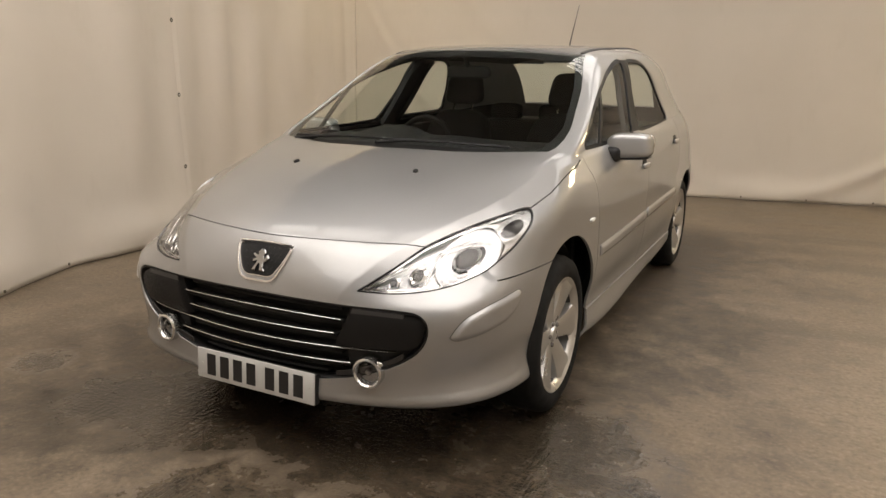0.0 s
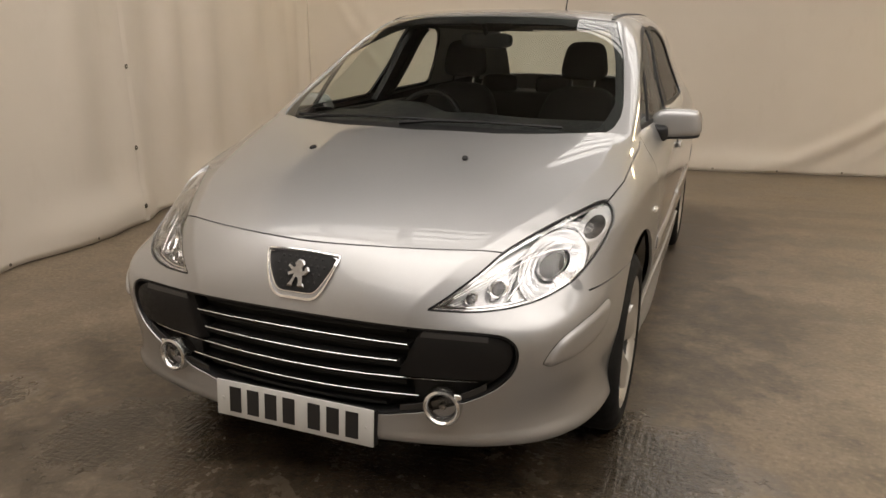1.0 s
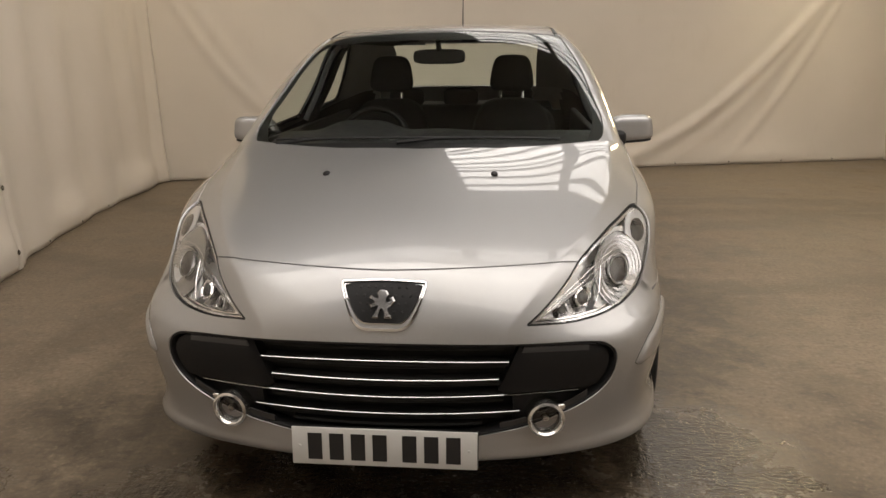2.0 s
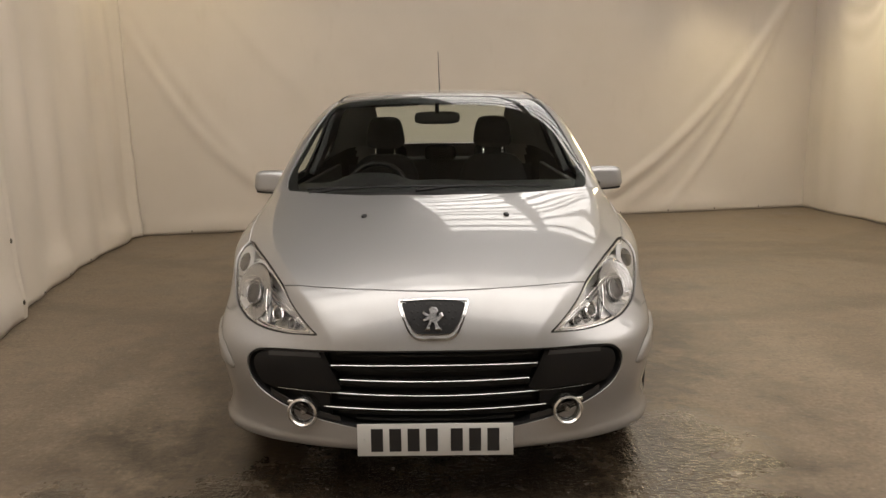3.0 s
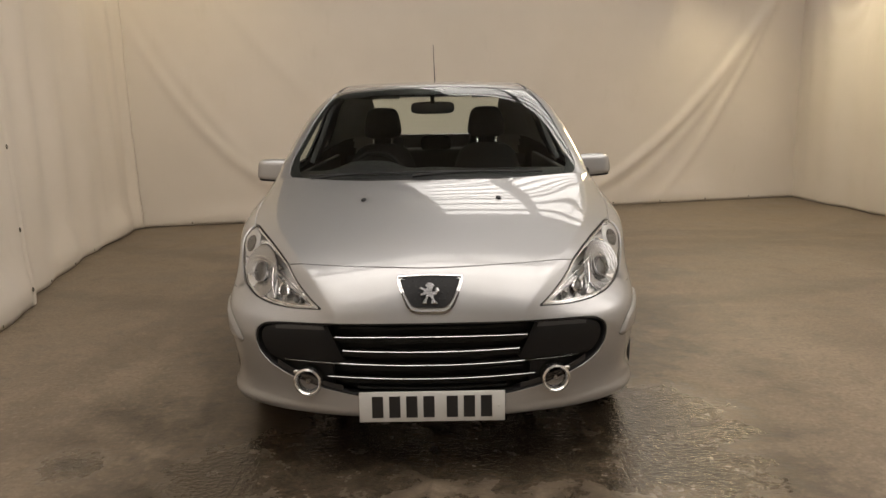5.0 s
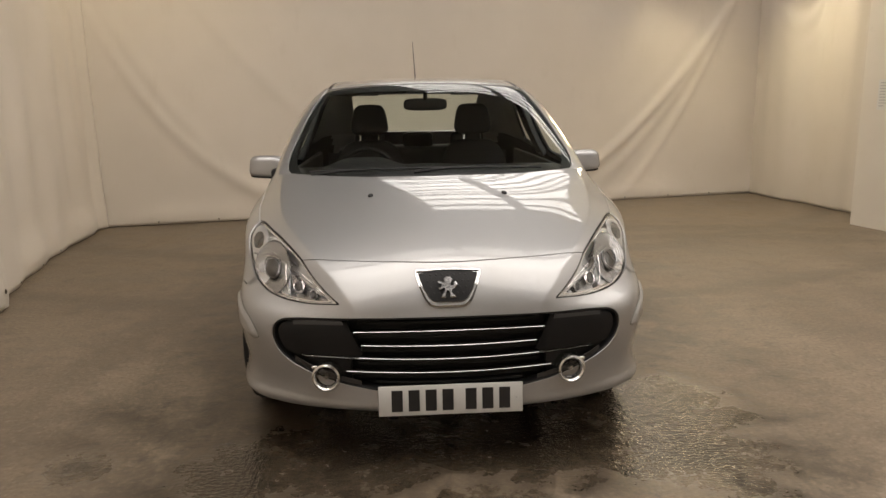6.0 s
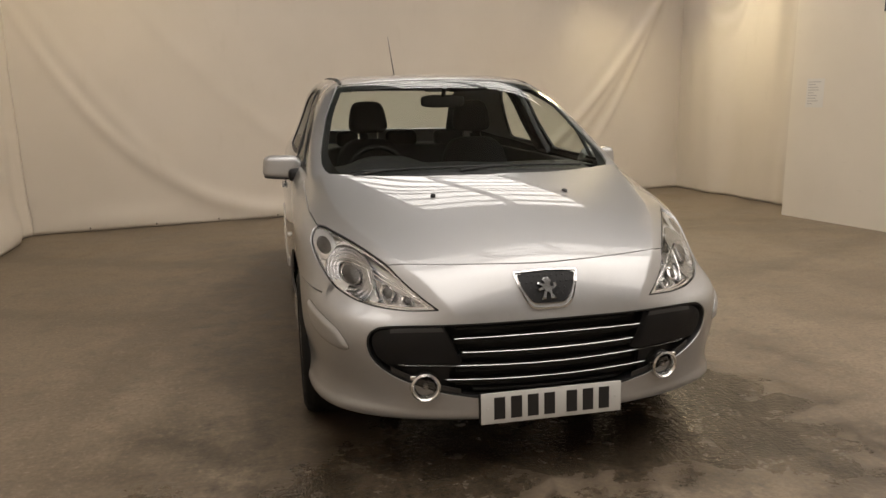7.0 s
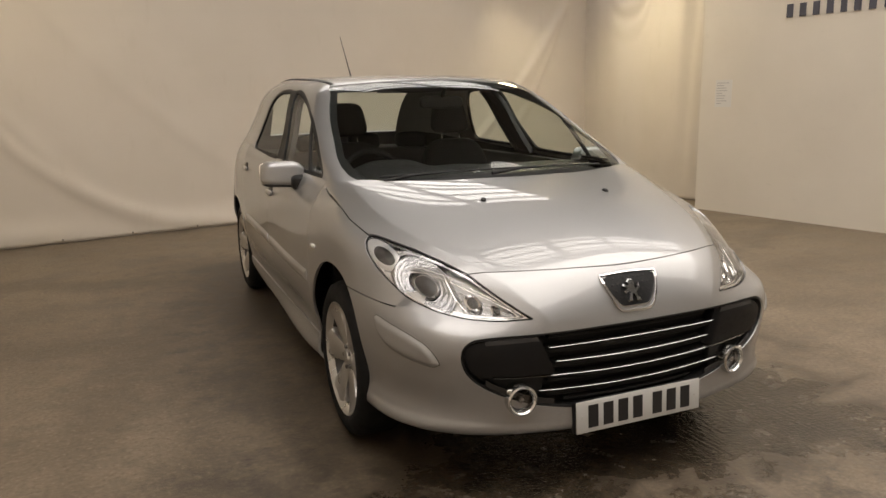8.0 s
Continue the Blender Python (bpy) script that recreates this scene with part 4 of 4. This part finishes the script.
TIP_MIRROR = [(.597, .722), (.57, .704), (.52, .682), (.465, .654), (.43, .640), (.50, .640), (.57, .650), (.587, .672)]
SIDE_FACET = [(.602, .728), (.618, .706), (.632, .672), (.640, .655), (.592, .652), (.598, .690)]
BROW = [(.600, .738), (.64, .757), (.69, .758), (.733, .742), (.742, .772), (.70, .792), (.63, .775), (.585, .748)]
for sd in (1, -1):
    lamp = new("headlamp")
    lamp.parent = car
    tagged(lamp, "clear headlamp with chrome reflectors")
    front = np.where(Y < .62, lamp_field - .006, -1)
    panel("lens", BODY, [lamp_field - .001], LENS, lamp, sd, flange=0, offset=-.002)
    panel("seal", BODY, [lamp_field + GAP * .5, .0026 - lamp_field], SEAL, lamp, sd, flange=.02, offset=-.004)
    panel("housing", BODY, [lamp_field - .004], HOUSING, lamp, sd, flange=-.040, offset=-.048, label="silvered lamp housing")
    panel("bezel", BODY, [lamp_field - .002, .007 - lamp_field], BEZEL, lamp, sd, flange=0, offset=-.005 - .8 * np.clip(lamp_field, 0, .034))
    across = .8 * X + .6 * Y
    panel("outer_band", BODY, [lamp_field - .007, .028 - lamp_field, across - .72, .812 - Z], BAND, lamp, sd, flange=.008, offset=-.010 - .5 * np.clip(lamp_field - .009, 0, .03), label="bright silvered edge band")
    panel("trim_line", BODY, [lamp_field - .010, .0122 - lamp_field, .70 - Z], CHROME, lamp, sd, flange=.006, offset=-.014)
    panel("tip_reflector", BODY, [front, inside(X, Z, TIP_MIRROR)], FLUTED, lamp, sd, flange=.01, offset=-.024 - .005 * np.sin(X * 330) - .012 * np.sin((Z - .64) * 55), label="fluted grey reflector")
    panel("side_facet", BODY, [front, inside(X, Z, SIDE_FACET)], BAND, lamp, sd, flange=.01, offset=-.020)
    panel("brow", BODY, [front, inside(X, Z, BROW)], REFLECTOR, lamp, sd, flange=.012, offset=-.022 - .006 * np.sin((Z - .4 * X) * 420))
    # main bowl with stepped rings, chrome collar and dark eye
    steps = [(.036 + .042 * k / 20, .014 + .022 * (1 - k / 20) + .0009 * math.sin(k * 1.25)) for k in range(21)]
    part("projector_bowl", lamp_dish(sd, .664, .716, steps + [(.081, .030)]), REFLECTOR, lamp, smooth=True)
    part("projector_ring", lamp_dish(sd, .662, .716, [(.027, .022), (.0285, .013), (.030, .011), (.0315, .013), (.0335, .024)]), REFLECTOR, lamp, smooth=True)
    part("projector_lens", lamp_dish(sd, .662, .716, [(.0004, .010), (.012, .011), (.022, .014), (.028, .019)]), LAMP_EYE, lamp, smooth=True)
    # small tip bulbs
    for x, z, r in ((.548, .672, .015), (.488, .652, .010)):
        part("bulb_shield", lamp_dish(sd, x, z, [(.0004, .012), (r * .6, .013), (r, .020)], 20), LAMP_EYE, lamp, smooth=True)
        part("bulb_ring", lamp_dish(sd, x, z, [(r, .018), (r * 1.25, .013), (r * 1.6, .020)], 20), CHROME, lamp, smooth=True)
    for dz, r in ((.006, .0012), (-.006, .0013)):
        part("swoosh_edge", lamp_line(sd, [(.445, .653 + dz * .4), (.50, .686 + dz * .7), (.56, .718 + dz), (.605, .742 + dz), (.65, .757 + dz), (.69, .756 + dz), (.722, .742 + dz)], r), CHROME, lamp, smooth=True)
    part("divider", lamp_line(sd, [(.604, .735), (.600, .705), (.596, .682), (.584, .658), (.578, .648)], .0016), CHROME, lamp, smooth=True)
    # turn indicator
    part("indicator_bowl", lamp_dish(sd, .742, .790, [(.024, .018), (.027, .014), (.036, .019), (.043, .026)], 32), HOUSING, lamp, smooth=True)
    part("indicator_bulb", lamp_dish(sd, .742, .790, [(.0004, .009), (.014, .010), (.026, .016)], 28), LAMP_EYE, lamp, smooth=True)

# the wide mouth of the grille
grille = new("grille")
grille.parent = car
tagged(grille, "black slatted grille with thin chrome strips")
panel("backing", BODY, [mouth_field + .012], DARK, grille, flange=-.03, offset=-.075)
panel("mouth_rim", BODY, [mouth_field + .001, .006 - mouth_field], BLACK, grille, flange=.05, offset=-.004)
STRIPS = ((.533, .000, .343, .0017), (.480, .004, .316, .0017), (.430, .016, .533, .0018), (.378, .007, .373, .0018))


def slat(z0, rise, reach, half, name, mat, back, depth, n=28):
    bm = bmesh.new()
    rows = []
    for i in range(n + 1):
        x = reach * (2 * i / n - 1)
        z = z0 + rise * (x / reach) ** 2
        y = front_y(x, z) + back
        rows.append([bm.verts.new((x, y + dy, z + dz)) for dy, dz in ((depth, half), (0.003, half), (0.0005, half * .3), (0, -half * .3), (0.003, -half), (depth, -half))])
    for A, B in zip(rows, rows[1:]):
        for k in range(6):
            bm.faces.new((A[k], A[(k + 1) % 6], B[(k + 1) % 6], B[k]))
    bm.faces.new(rows[0])
    bm.faces.new(rows[-1][::-1])
    return part(name, bm, mat, grille, smooth=True)


for z0, rise, reach, half in STRIPS:
    slat(z0, rise, reach, half, "chrome_strip", SATIN, .010, .012)
    slat(z0 - .012, rise, min(reach, .36), .006, "blade", DARK, .022, .045)
for z0 in (.556, .507, .455, .404, .352, .33):
    slat(z0, .004, .33 if z0 > .34 else .27, .005, "blade", DARK, .035, .03)
pad_in = np.interp(Z, [.43, .48, .58], [.31, .335, .375])
pad_low = .432 + .016 * (X / .533) ** 2 + .006
for sd in (1, -1):
    panel("corner_pad", BODY, [mouth_field - .009, X - pad_in, Z - pad_low, .578 - Z], PAD, grille, sd, flange=.045, offset=-.004 - .024 * np.clip(1 - (np.minimum(np.minimum(mouth_field - .009, .578 - Z), X - pad_in)) / .022, 0, 1) ** 2, label="grained dark grey plastic corner panel")
    ledge = np.minimum(.578 - Z, mouth_field - .009)
    panel("pad_ledge", BODY, [ledge, .016 - ledge, X - pad_in - .012, .56 - X], PAD_TOP, grille, sd, flange=.004, offset=-.0065)
    panel("corner_fill", BODY, [mouth_field - .009, X - .36, pad_low - .012 - Z], BLACK, grille, sd, flange=.02, offset=-.03)

for sd in (1, -1):
    fog = new("fog_lamp")
    fog.parent = car
    fog.matrix_basis = pose(sd * .446, .038, .369, 0, 0, sd * 7)
    bm, _ = revolve(bmesh.new(), [(.05, .038), (.0, .038), (-.008, .040), (-.012, .045), (-.008, .051), (.004, .054), (.05, .054)], 40, axis="y")
    part("chrome_ring", bm, SATIN, fog, smooth=True)
    part("tab", bm_super(bmesh.new(), (sd * .040, .006, .034), (.013, .008, .009), .6, .6, 10, 16), SATIN, fog, smooth=True)
    bm, _ = revolve(bmesh.new(), [(.045, .006), (.04, .02), (.02, .034), (.002, .038)], 32, axis="y")
    part("bowl", bm, LAMP_BOWL, fog, smooth=True)
    bm, _ = revolve(bmesh.new(), [(.03, .011), (.006, .011), (.0, .008), (-.001, .0005)], 20, axis="y")
    part("bulb", bm, REFLECTOR, fog, smooth=True)
    bm, _ = revolve(bmesh.new(), [(.004, .038), (-.003, .03), (-.007, .015), (-.008, .0005)], 32, axis="y")
    part("glass", bm, LENS, fog, smooth=True)

plate = new("number_plate")
plate.parent = car
plate.matrix_basis = pose(0, -.002, .283, -3)
tagged(plate, "white number plate with plain black bars")
part("plate", box(bmesh.new(), (-.26, 0, -.0555), (.26, .006, .0555), bevel=.002), WHITE, plate, smooth=True)
part("holder", box(bmesh.new(), (-.262, .0062, -.057), (.262, .03, .050), bevel=.003), BLACK, plate)
for k in range(7):
    cx = -.219 + .025 + k * .061 + (.022 if k > 3 else 0)
    part("bar", box(bmesh.new(), (cx - .020, -.0012, -.0395), (cx + .020, .001, .0395)), INK, plate)
for x in (-.238, .238):
    bm, _ = revolve(bmesh.new(), [(.001, .005), (-.0015, .0045), (-.002, .0005)], 12, axis="y", center=(x, 0, 0))
    part("screw", bm, WHITE, plate, smooth=True)

SHIELD = [(-.116, .735), (0, .740), (.116, .735), (.117, .722), (.100, .672), (.082, .636), (.066, .620), (.045, .614), (-.045, .614), (-.066, .620), (-.082, .636), (-.100, .672), (-.117, .722)]
shield = np.where(Y < .3, inside(X, Z, rounded(SHIELD, 75)), -1)
edge_w = .0032 + .0035 * np.clip((.70 - Z) / .08, 0, 1)
badge = new("badge")
badge.parent = car
panel("bezel", BODY, [shield, edge_w - shield], CHROME, badge, flange=.012, offset=.007)
panel("recess", BODY, [shield - edge_w, .004 + 2.6 * (edge_w - .0032) - (shield - edge_w), .727 - Z], PAINT, badge, flange=.006, offset=.003)
panel("inner_rim", BODY, [shield - edge_w - .0035 - 2.6 * (edge_w - .0032), edge_w + .0060 + 2.6 * (edge_w - .0032) - shield, .727 - Z], CHROME, badge, flange=.006, offset=.006)
panel("mesh_field", BODY, [shield - .004], PAD, badge, flange=0, offset=.001)
EMBLEM = [(-.030, -.040), (-.012, -.040), (-.013, -.033), (-.006, -.014), (.002, -.016), (.008, -.030), (.006, -.040), (.026, -.040), (.024, -.032), (.017, -.028), (.014, -.010),
          (.024, -.004), (.034, .008), (.028, .020), (.022, .018), (.024, .008), (.012, .004), (.010, .014), (.016, .026), (.008, .038), (-.008, .040), (-.018, .030), (-.012, .020),
          (-.018, .016), (-.034, .024), (-.038, .016), (-.022, .006), (-.036, -.002), (-.032, -.010), (-.014, -.004), (-.016, -.016), (-.024, -.030)]
bm = bmesh.new()
base_p, base_n = skin_point(G, N, 0.0, z=.682)
lean = Matrix.Translation(base_p + base_n * .002) @ base_n.to_track_quat("Z", "Y").to_matrix().to_4x4()
low = [bm.verts.new((x, y, 0)) for x, y in EMBLEM]
mid = [bm.verts.new((x, y, .005)) for x, y in EMBLEM]
top = [bm.verts.new((x * .86 - .0005, y * .9, .008)) for x, y in EMBLEM]
for A, B in ((low, mid), (mid, top)):
    for k in range(len(EMBLEM)):
        bm.faces.new((A[k], A[(k + 1) % len(EMBLEM)], B[(k + 1) % len(EMBLEM)], B[k]))
bm.faces.new(top)
part("emblem", bm, REFLECTOR, badge, "plain chrome emblem shape", at=lean)
for i in range(9):
    for j in range(5):
        x, z = -.084 + .021 * i + (.0105 if j % 2 else 0), .722 - .02 * j
        if abs(x) < .098 - max(0, .70 - z) * .55:
            q, nn = skin_point(G, N, x, z=z)
            bm, _ = revolve(bmesh.new(), [(0, .0045), (.0012, .003), (.0014, .0005)], 6, axis="z")
            part("mesh_stud", bm, BLACK, badge, at=Matrix.Translation(Vector((x, q.y, z)) + nn * .001) @ nn.to_track_quat("Z", "Y").to_matrix().to_4x4())

# body-coloured corner strips, door strips, repeaters, handles
CORNER = [(.134, .500), (.145, .53), (.175, .563), (.25, .586), (.42, .607), (.434, .597), (.415, .552), (.35, .516), (.22, .494), (.15, .488)]
corner = np.where((X > .55) & (Y < .6), inside(Y, Z, rounded(CORNER)), -1)
for sd in (1, -1):
    panel("strip_joint", BODY, [corner + .0014, -corner], SEAL, car, sd, flange=.004, offset=.0004)
    panel("bumper_strip", raised(BODY, .001 + .010 * (1 - (1 - np.clip(corner / .019, 0, 1)) ** 2)), [corner], PAINT, car, sd, flange=.012)
    for y0, y1 in ((1.235, 2.12), (2.165, 2.98)):
        strip = np.where(X > .6, inside(Y, Z, [(y0, .548 + .016 * (y0 - 1.2)), (y0 + .004, .600 + .016 * (y0 - 1.2)), (y1, .60 + .016 * (y1 - 1.2)), (y1, .545 + .016 * (y1 - 1.2))]), -1)
        panel("door_strip", raised(BODY, .002 + .009 * (1 - (1 - np.clip(strip / .018, 0, 1)) ** 2)), [strip], PAINT, car, sd, flange=.012)
    rp, rn = skin_point(G, N, sd * .85, z=.733, y=1.105)
    bm = bm_super(bmesh.new(), (0, 0, 0), (.030, .012, .010), .7, .8, 10, 16)
    part("side_repeater", bm, LENS_MILK, car, smooth=True, at=Matrix.Translation(rp) @ Matrix.Rotation(radians(90), 4, "Z"))
    for y, z in ((2.075, .862), (2.95, .922)):
        hp, hn = skin_point(G, N, sd * .86, z=z, y=y)
        h = new("door_handle")
        h.parent = car
        h.matrix_basis = Matrix.Translation(hp) @ hn.to_track_quat("Z", "Y").to_matrix().to_4x4()
        m = Matrix.Identity(4)
        bm = bm_super(bmesh.new(), (0, .012, -.004), (.055, .024, .007), .7, .8, 10, 20)
        part("recess", bm, SEAL, h, smooth=True)
        bm = bm_super(bmesh.new(), (0, -.004, .010), (.075, .015, .011), .7, .6, 10, 20)
        part("grip", bm, PAINT, h, smooth=True)

# washer jets on the bonnet
for sd in (1, -1):
    jp, jn = skin_point(G, N, sd * .283, y=.634)
    bm = bm_super(bmesh.new(), (0, 0, .003), (.011, .014, .007), .8, .9, 8, 14)
    part("washer_jet", bm, BLACK, car, smooth=True, at=Matrix.Translation(jp) @ jn.to_track_quat("Z", "Y").to_matrix().to_4x4())


# door mirrors
def door_mirror(sd):
    t = new("door_mirror")
    t.parent = car
    tagged(t, "silver door mirror on a black foot")

    def shape(p):
        u = (p.x + .114) / .228
        w = (p.z / .060 + 1) / 2
        return Vector((p.x + .040 * (1 - u) * w * w - .014 * u * w, p.y * (.85 + .15 * u) * (1.06 - .18 * w) + .035 * (u - .5), p.z * (1.10 - .16 * u) - .010 * (1 - u)))
    bm = bm_super(bmesh.new(), (.868, 1.630, 1.000), (.114, .070, .060), .44, .50, 24, 34, shape)
    if sd < 0:
        bmesh.ops.scale(bm, vec=(-1, 1, 1), verts=bm.verts)
    part("housing", bm, PAINT, t, smooth=True)
    bm = bm_super(bmesh.new(), (.866, 1.631, .948), (.112, .070, .010), .5, .5, 12, 34, shape)
    if sd < 0:
        bmesh.ops.scale(bm, vec=(-1, 1, 1), verts=bm.verts)
    part("lower_edge", bm, BLACK, t, smooth=True)
    bm = bm_super(bmesh.new(), (.792, 1.572, .958), (.058, .056, .036), .55, .6, 12, 20)
    if sd < 0:
        bmesh.ops.scale(bm, vec=(-1, 1, 1), verts=bm.verts)
    part("foot", bm, BLACK, t, smooth=True)
    bm = bm_super(bmesh.new(), (.895, 1.700, 1.006), (.080, .004, .042), .5, .5, 10, 24)
    if sd < 0:
        bmesh.ops.scale(bm, vec=(-1, 1, 1), verts=bm.verts)
    part("mirror_glass", bm, CHROME, t, smooth=True)


door_mirror(1)
door_mirror(-1)

# aerial
aerial = new("aerial")
aerial.parent = car
part("base", bm_super(bmesh.new(), (0, 3.36, 1.472), (.022, .05, .025), .8, .8, 10, 18), BLACK, aerial, smooth=True)
part("whip", tube(bmesh.new(), [(0, 3.37, 1.485), (-.004, 3.42, 1.555), (-.012, 3.60, 1.80)], [.006, .004, .0018], 8), BLACK, aerial)


# wipers
def wiper(x0, x1, y0):
    w = new("wiper")
    w.parent = car
    pts = []
    for i in range(13):
        u = i / 12
        x = x0 + (x1 - x0) * u
        z = .994 + .004 * math.sin(math.pi * u)
        q, nn = skin_point(GU, NU, x, z=z)
        pts.append(Vector((x, q.y, q.z)) + nn * .010)
    part("blade", tube(bmesh.new(), pts, .0045, 6), BLACK, w)
    arm = [pts[0] + Vector((.01, -.03, -.015)), pts[3] + Vector((0, -.012, -.002)), pts[7] + Vector((0, -.006, .002))]
    part("arm", tube(bmesh.new(), arm, [.008, .006, .0045], 8), BLACK, w)


wiper(-.10, .52, 1.0)
wiper(-.58, -.02, 1.0)


# ---- cabin ----
def seat(x):
    s = new("front_seat")
    s.parent = car
    tagged(s, "black cloth front seat with headrest")
    bm = bm_super(bmesh.new(), (x, 2.07, .52), (.25, .27, .10), .5, .5, 14, 24)
    part("cushion", bm, CLOTH, s, smooth=True)
    tilt = lambda p: Vector((p.x * (1 - .18 * max(0, p.z) / .33), p.y + .22 * (p.z + .33), p.z))
    bm = bm_super(bmesh.new(), (x, 2.19, .775), (.235, .08, .315), .5, .5, 18, 26, tilt)
    part("backrest", bm, CLOTH, s, smooth=True)
    tilt2 = lambda p: Vector((p.x * (1 - .15 * p.z / .1), p.y + .15 * p.z, p.z))
    bm = bm_super(bmesh.new(), (x, 2.385, 1.220), (.114, .052, .098), .5, .5, 16, 26, tilt2)
    part("headrest", bm, CLOTH, s, smooth=True)
    for dx in (-.06, .06):
        part("headrest_post", tube(bmesh.new(), [(x + dx, 2.345, 1.08), (x + dx, 2.375, 1.17)], .006, 8), CHROME, s)


seat(-.335)
seat(.335)
bench = new("rear_seat")
bench.parent = car
part("bench_back", bm_super(bmesh.new(), (0, 3.05, .72), (.62, .10, .28), .35, .3, 16, 40, lambda p: Vector((p.x, p.y + .3 * p.z, p.z))), CLOTH, bench, smooth=True)
part("bench_cushion", bm_super(bmesh.new(), (0, 2.80, .50), (.62, .26, .10), .4, .4, 12, 36), CLOTH, bench, smooth=True)
for x in (-.36, 0, .36):
    part("headrest", bm_super(bmesh.new(), (x, 3.14, 1.045), (.115, .05, .058), .5, .5, 12, 22), CLOTH, bench, smooth=True)
part("parcel_shelf", box(bmesh.new(), (-.60, 3.16, .955), (.60, 3.80, .975), bevel=.004), TRIM, car)
part("cabin_floor", box(bmesh.new(), (-.70, 1.2, .26), (.70, 3.2, .33)), DARK, car)
part("boot_wall", box(bmesh.new(), (-.68, 3.18, .30), (.68, 3.20, .955)), DARK, car)

dash = new("dashboard")
dash.parent = car
bm = bmesh.new()
prof = [(.90, .93), (1.08, .965), (1.25, .985), (1.42, .995), (1.56, .990), (1.64, .965), (1.68, .91), (1.69, .80), (1.62, .55), (1.40, .35)]
rows = []
for i in range(41):
    x = -.70 + 1.40 * i / 40
    hood = .050 * math.exp(-((x + .345) / .17) ** 4)
    mid = .012 * math.exp(-(x / .16) ** 2)
    edge = 1 - .25 * max(0, abs(x) - .55) / .15
    rows.append([bm.verts.new((x, y + .16 * (x / .7) ** 2 * (1 if y < 1.3 else .4), z + (hood if 1.5 < y < 1.66 else hood * .45 if 1.38 < y else 0) + mid * (y > 1.2) - .02 * (1 - edge))) for y, z in prof])
for A, B in zip(rows, rows[1:]):
    for k in range(len(prof) - 1):
        bm.faces.new((A[k], A[k + 1], B[k + 1], B[k]))
part("dash_top", bm, TRIM, dash, smooth=True)
for x in (-.66, -.09, .09, .66):
    part("air_vent", bm_super(bmesh.new(), (x, 1.672, .93), (.055, .012, .032), .5, .5, 10, 20), BLACK, dash, smooth=True)

wheel_s = new("steering_wheel")
wheel_s.parent = car
wheel_s.matrix_basis = pose(-.345, 1.845, .908, -24)
part("rim", tube(bmesh.new(), [(.170 * math.cos(a * math.tau / 40), 0, .170 * math.sin(a * math.tau / 40)) for a in range(40)], .015, 10, closed=True), BLACK, wheel_s, smooth=True)
part("boss", bm_super(bmesh.new(), (0, -.01, -.01), (.085, .035, .07), .6, .6, 12, 20), TRIM, wheel_s, smooth=True)
for a in (10, 170, 250, 290):
    c, s_ = math.cos(radians(a)), math.sin(radians(a))
    part("spoke", tube(bmesh.new(), [(.06 * c, -.005, .06 * s_), (.165 * c, 0, .165 * s_)], [.016, .012], 8), TRIM, wheel_s)
part("column", tube(bmesh.new(), [(0, -.02, 0), (0, -.25, -.02)], .045, 14), TRIM, wheel_s, smooth=True)

rvm = new("rear_view_mirror")
rvm.parent = car
part("shell", bm_super(bmesh.new(), (0, 1.715, 1.318), (.122, .022, .034), .5, .45, 12, 28), BLACK, rvm, smooth=True)
part("stem", tube(bmesh.new(), [(0, 1.71, 1.34), (0, 1.66, 1.392)], .012, 8), BLACK, rvm)
for sd in (1, -1):
    part("door_card", box(bmesh.new(), (min(sd * .70, sd * .735), 1.30, .35), (max(sd * .70, sd * .735), 2.95, .985), bevel=.01), TRIM, car)
    part("sun_visor", box(bmesh.new(), (min(sd * .10, sd * .46), 1.78, 1.385), (max(sd * .10, sd * .46), 1.93, 1.400), bevel=.005), TRIM, car)
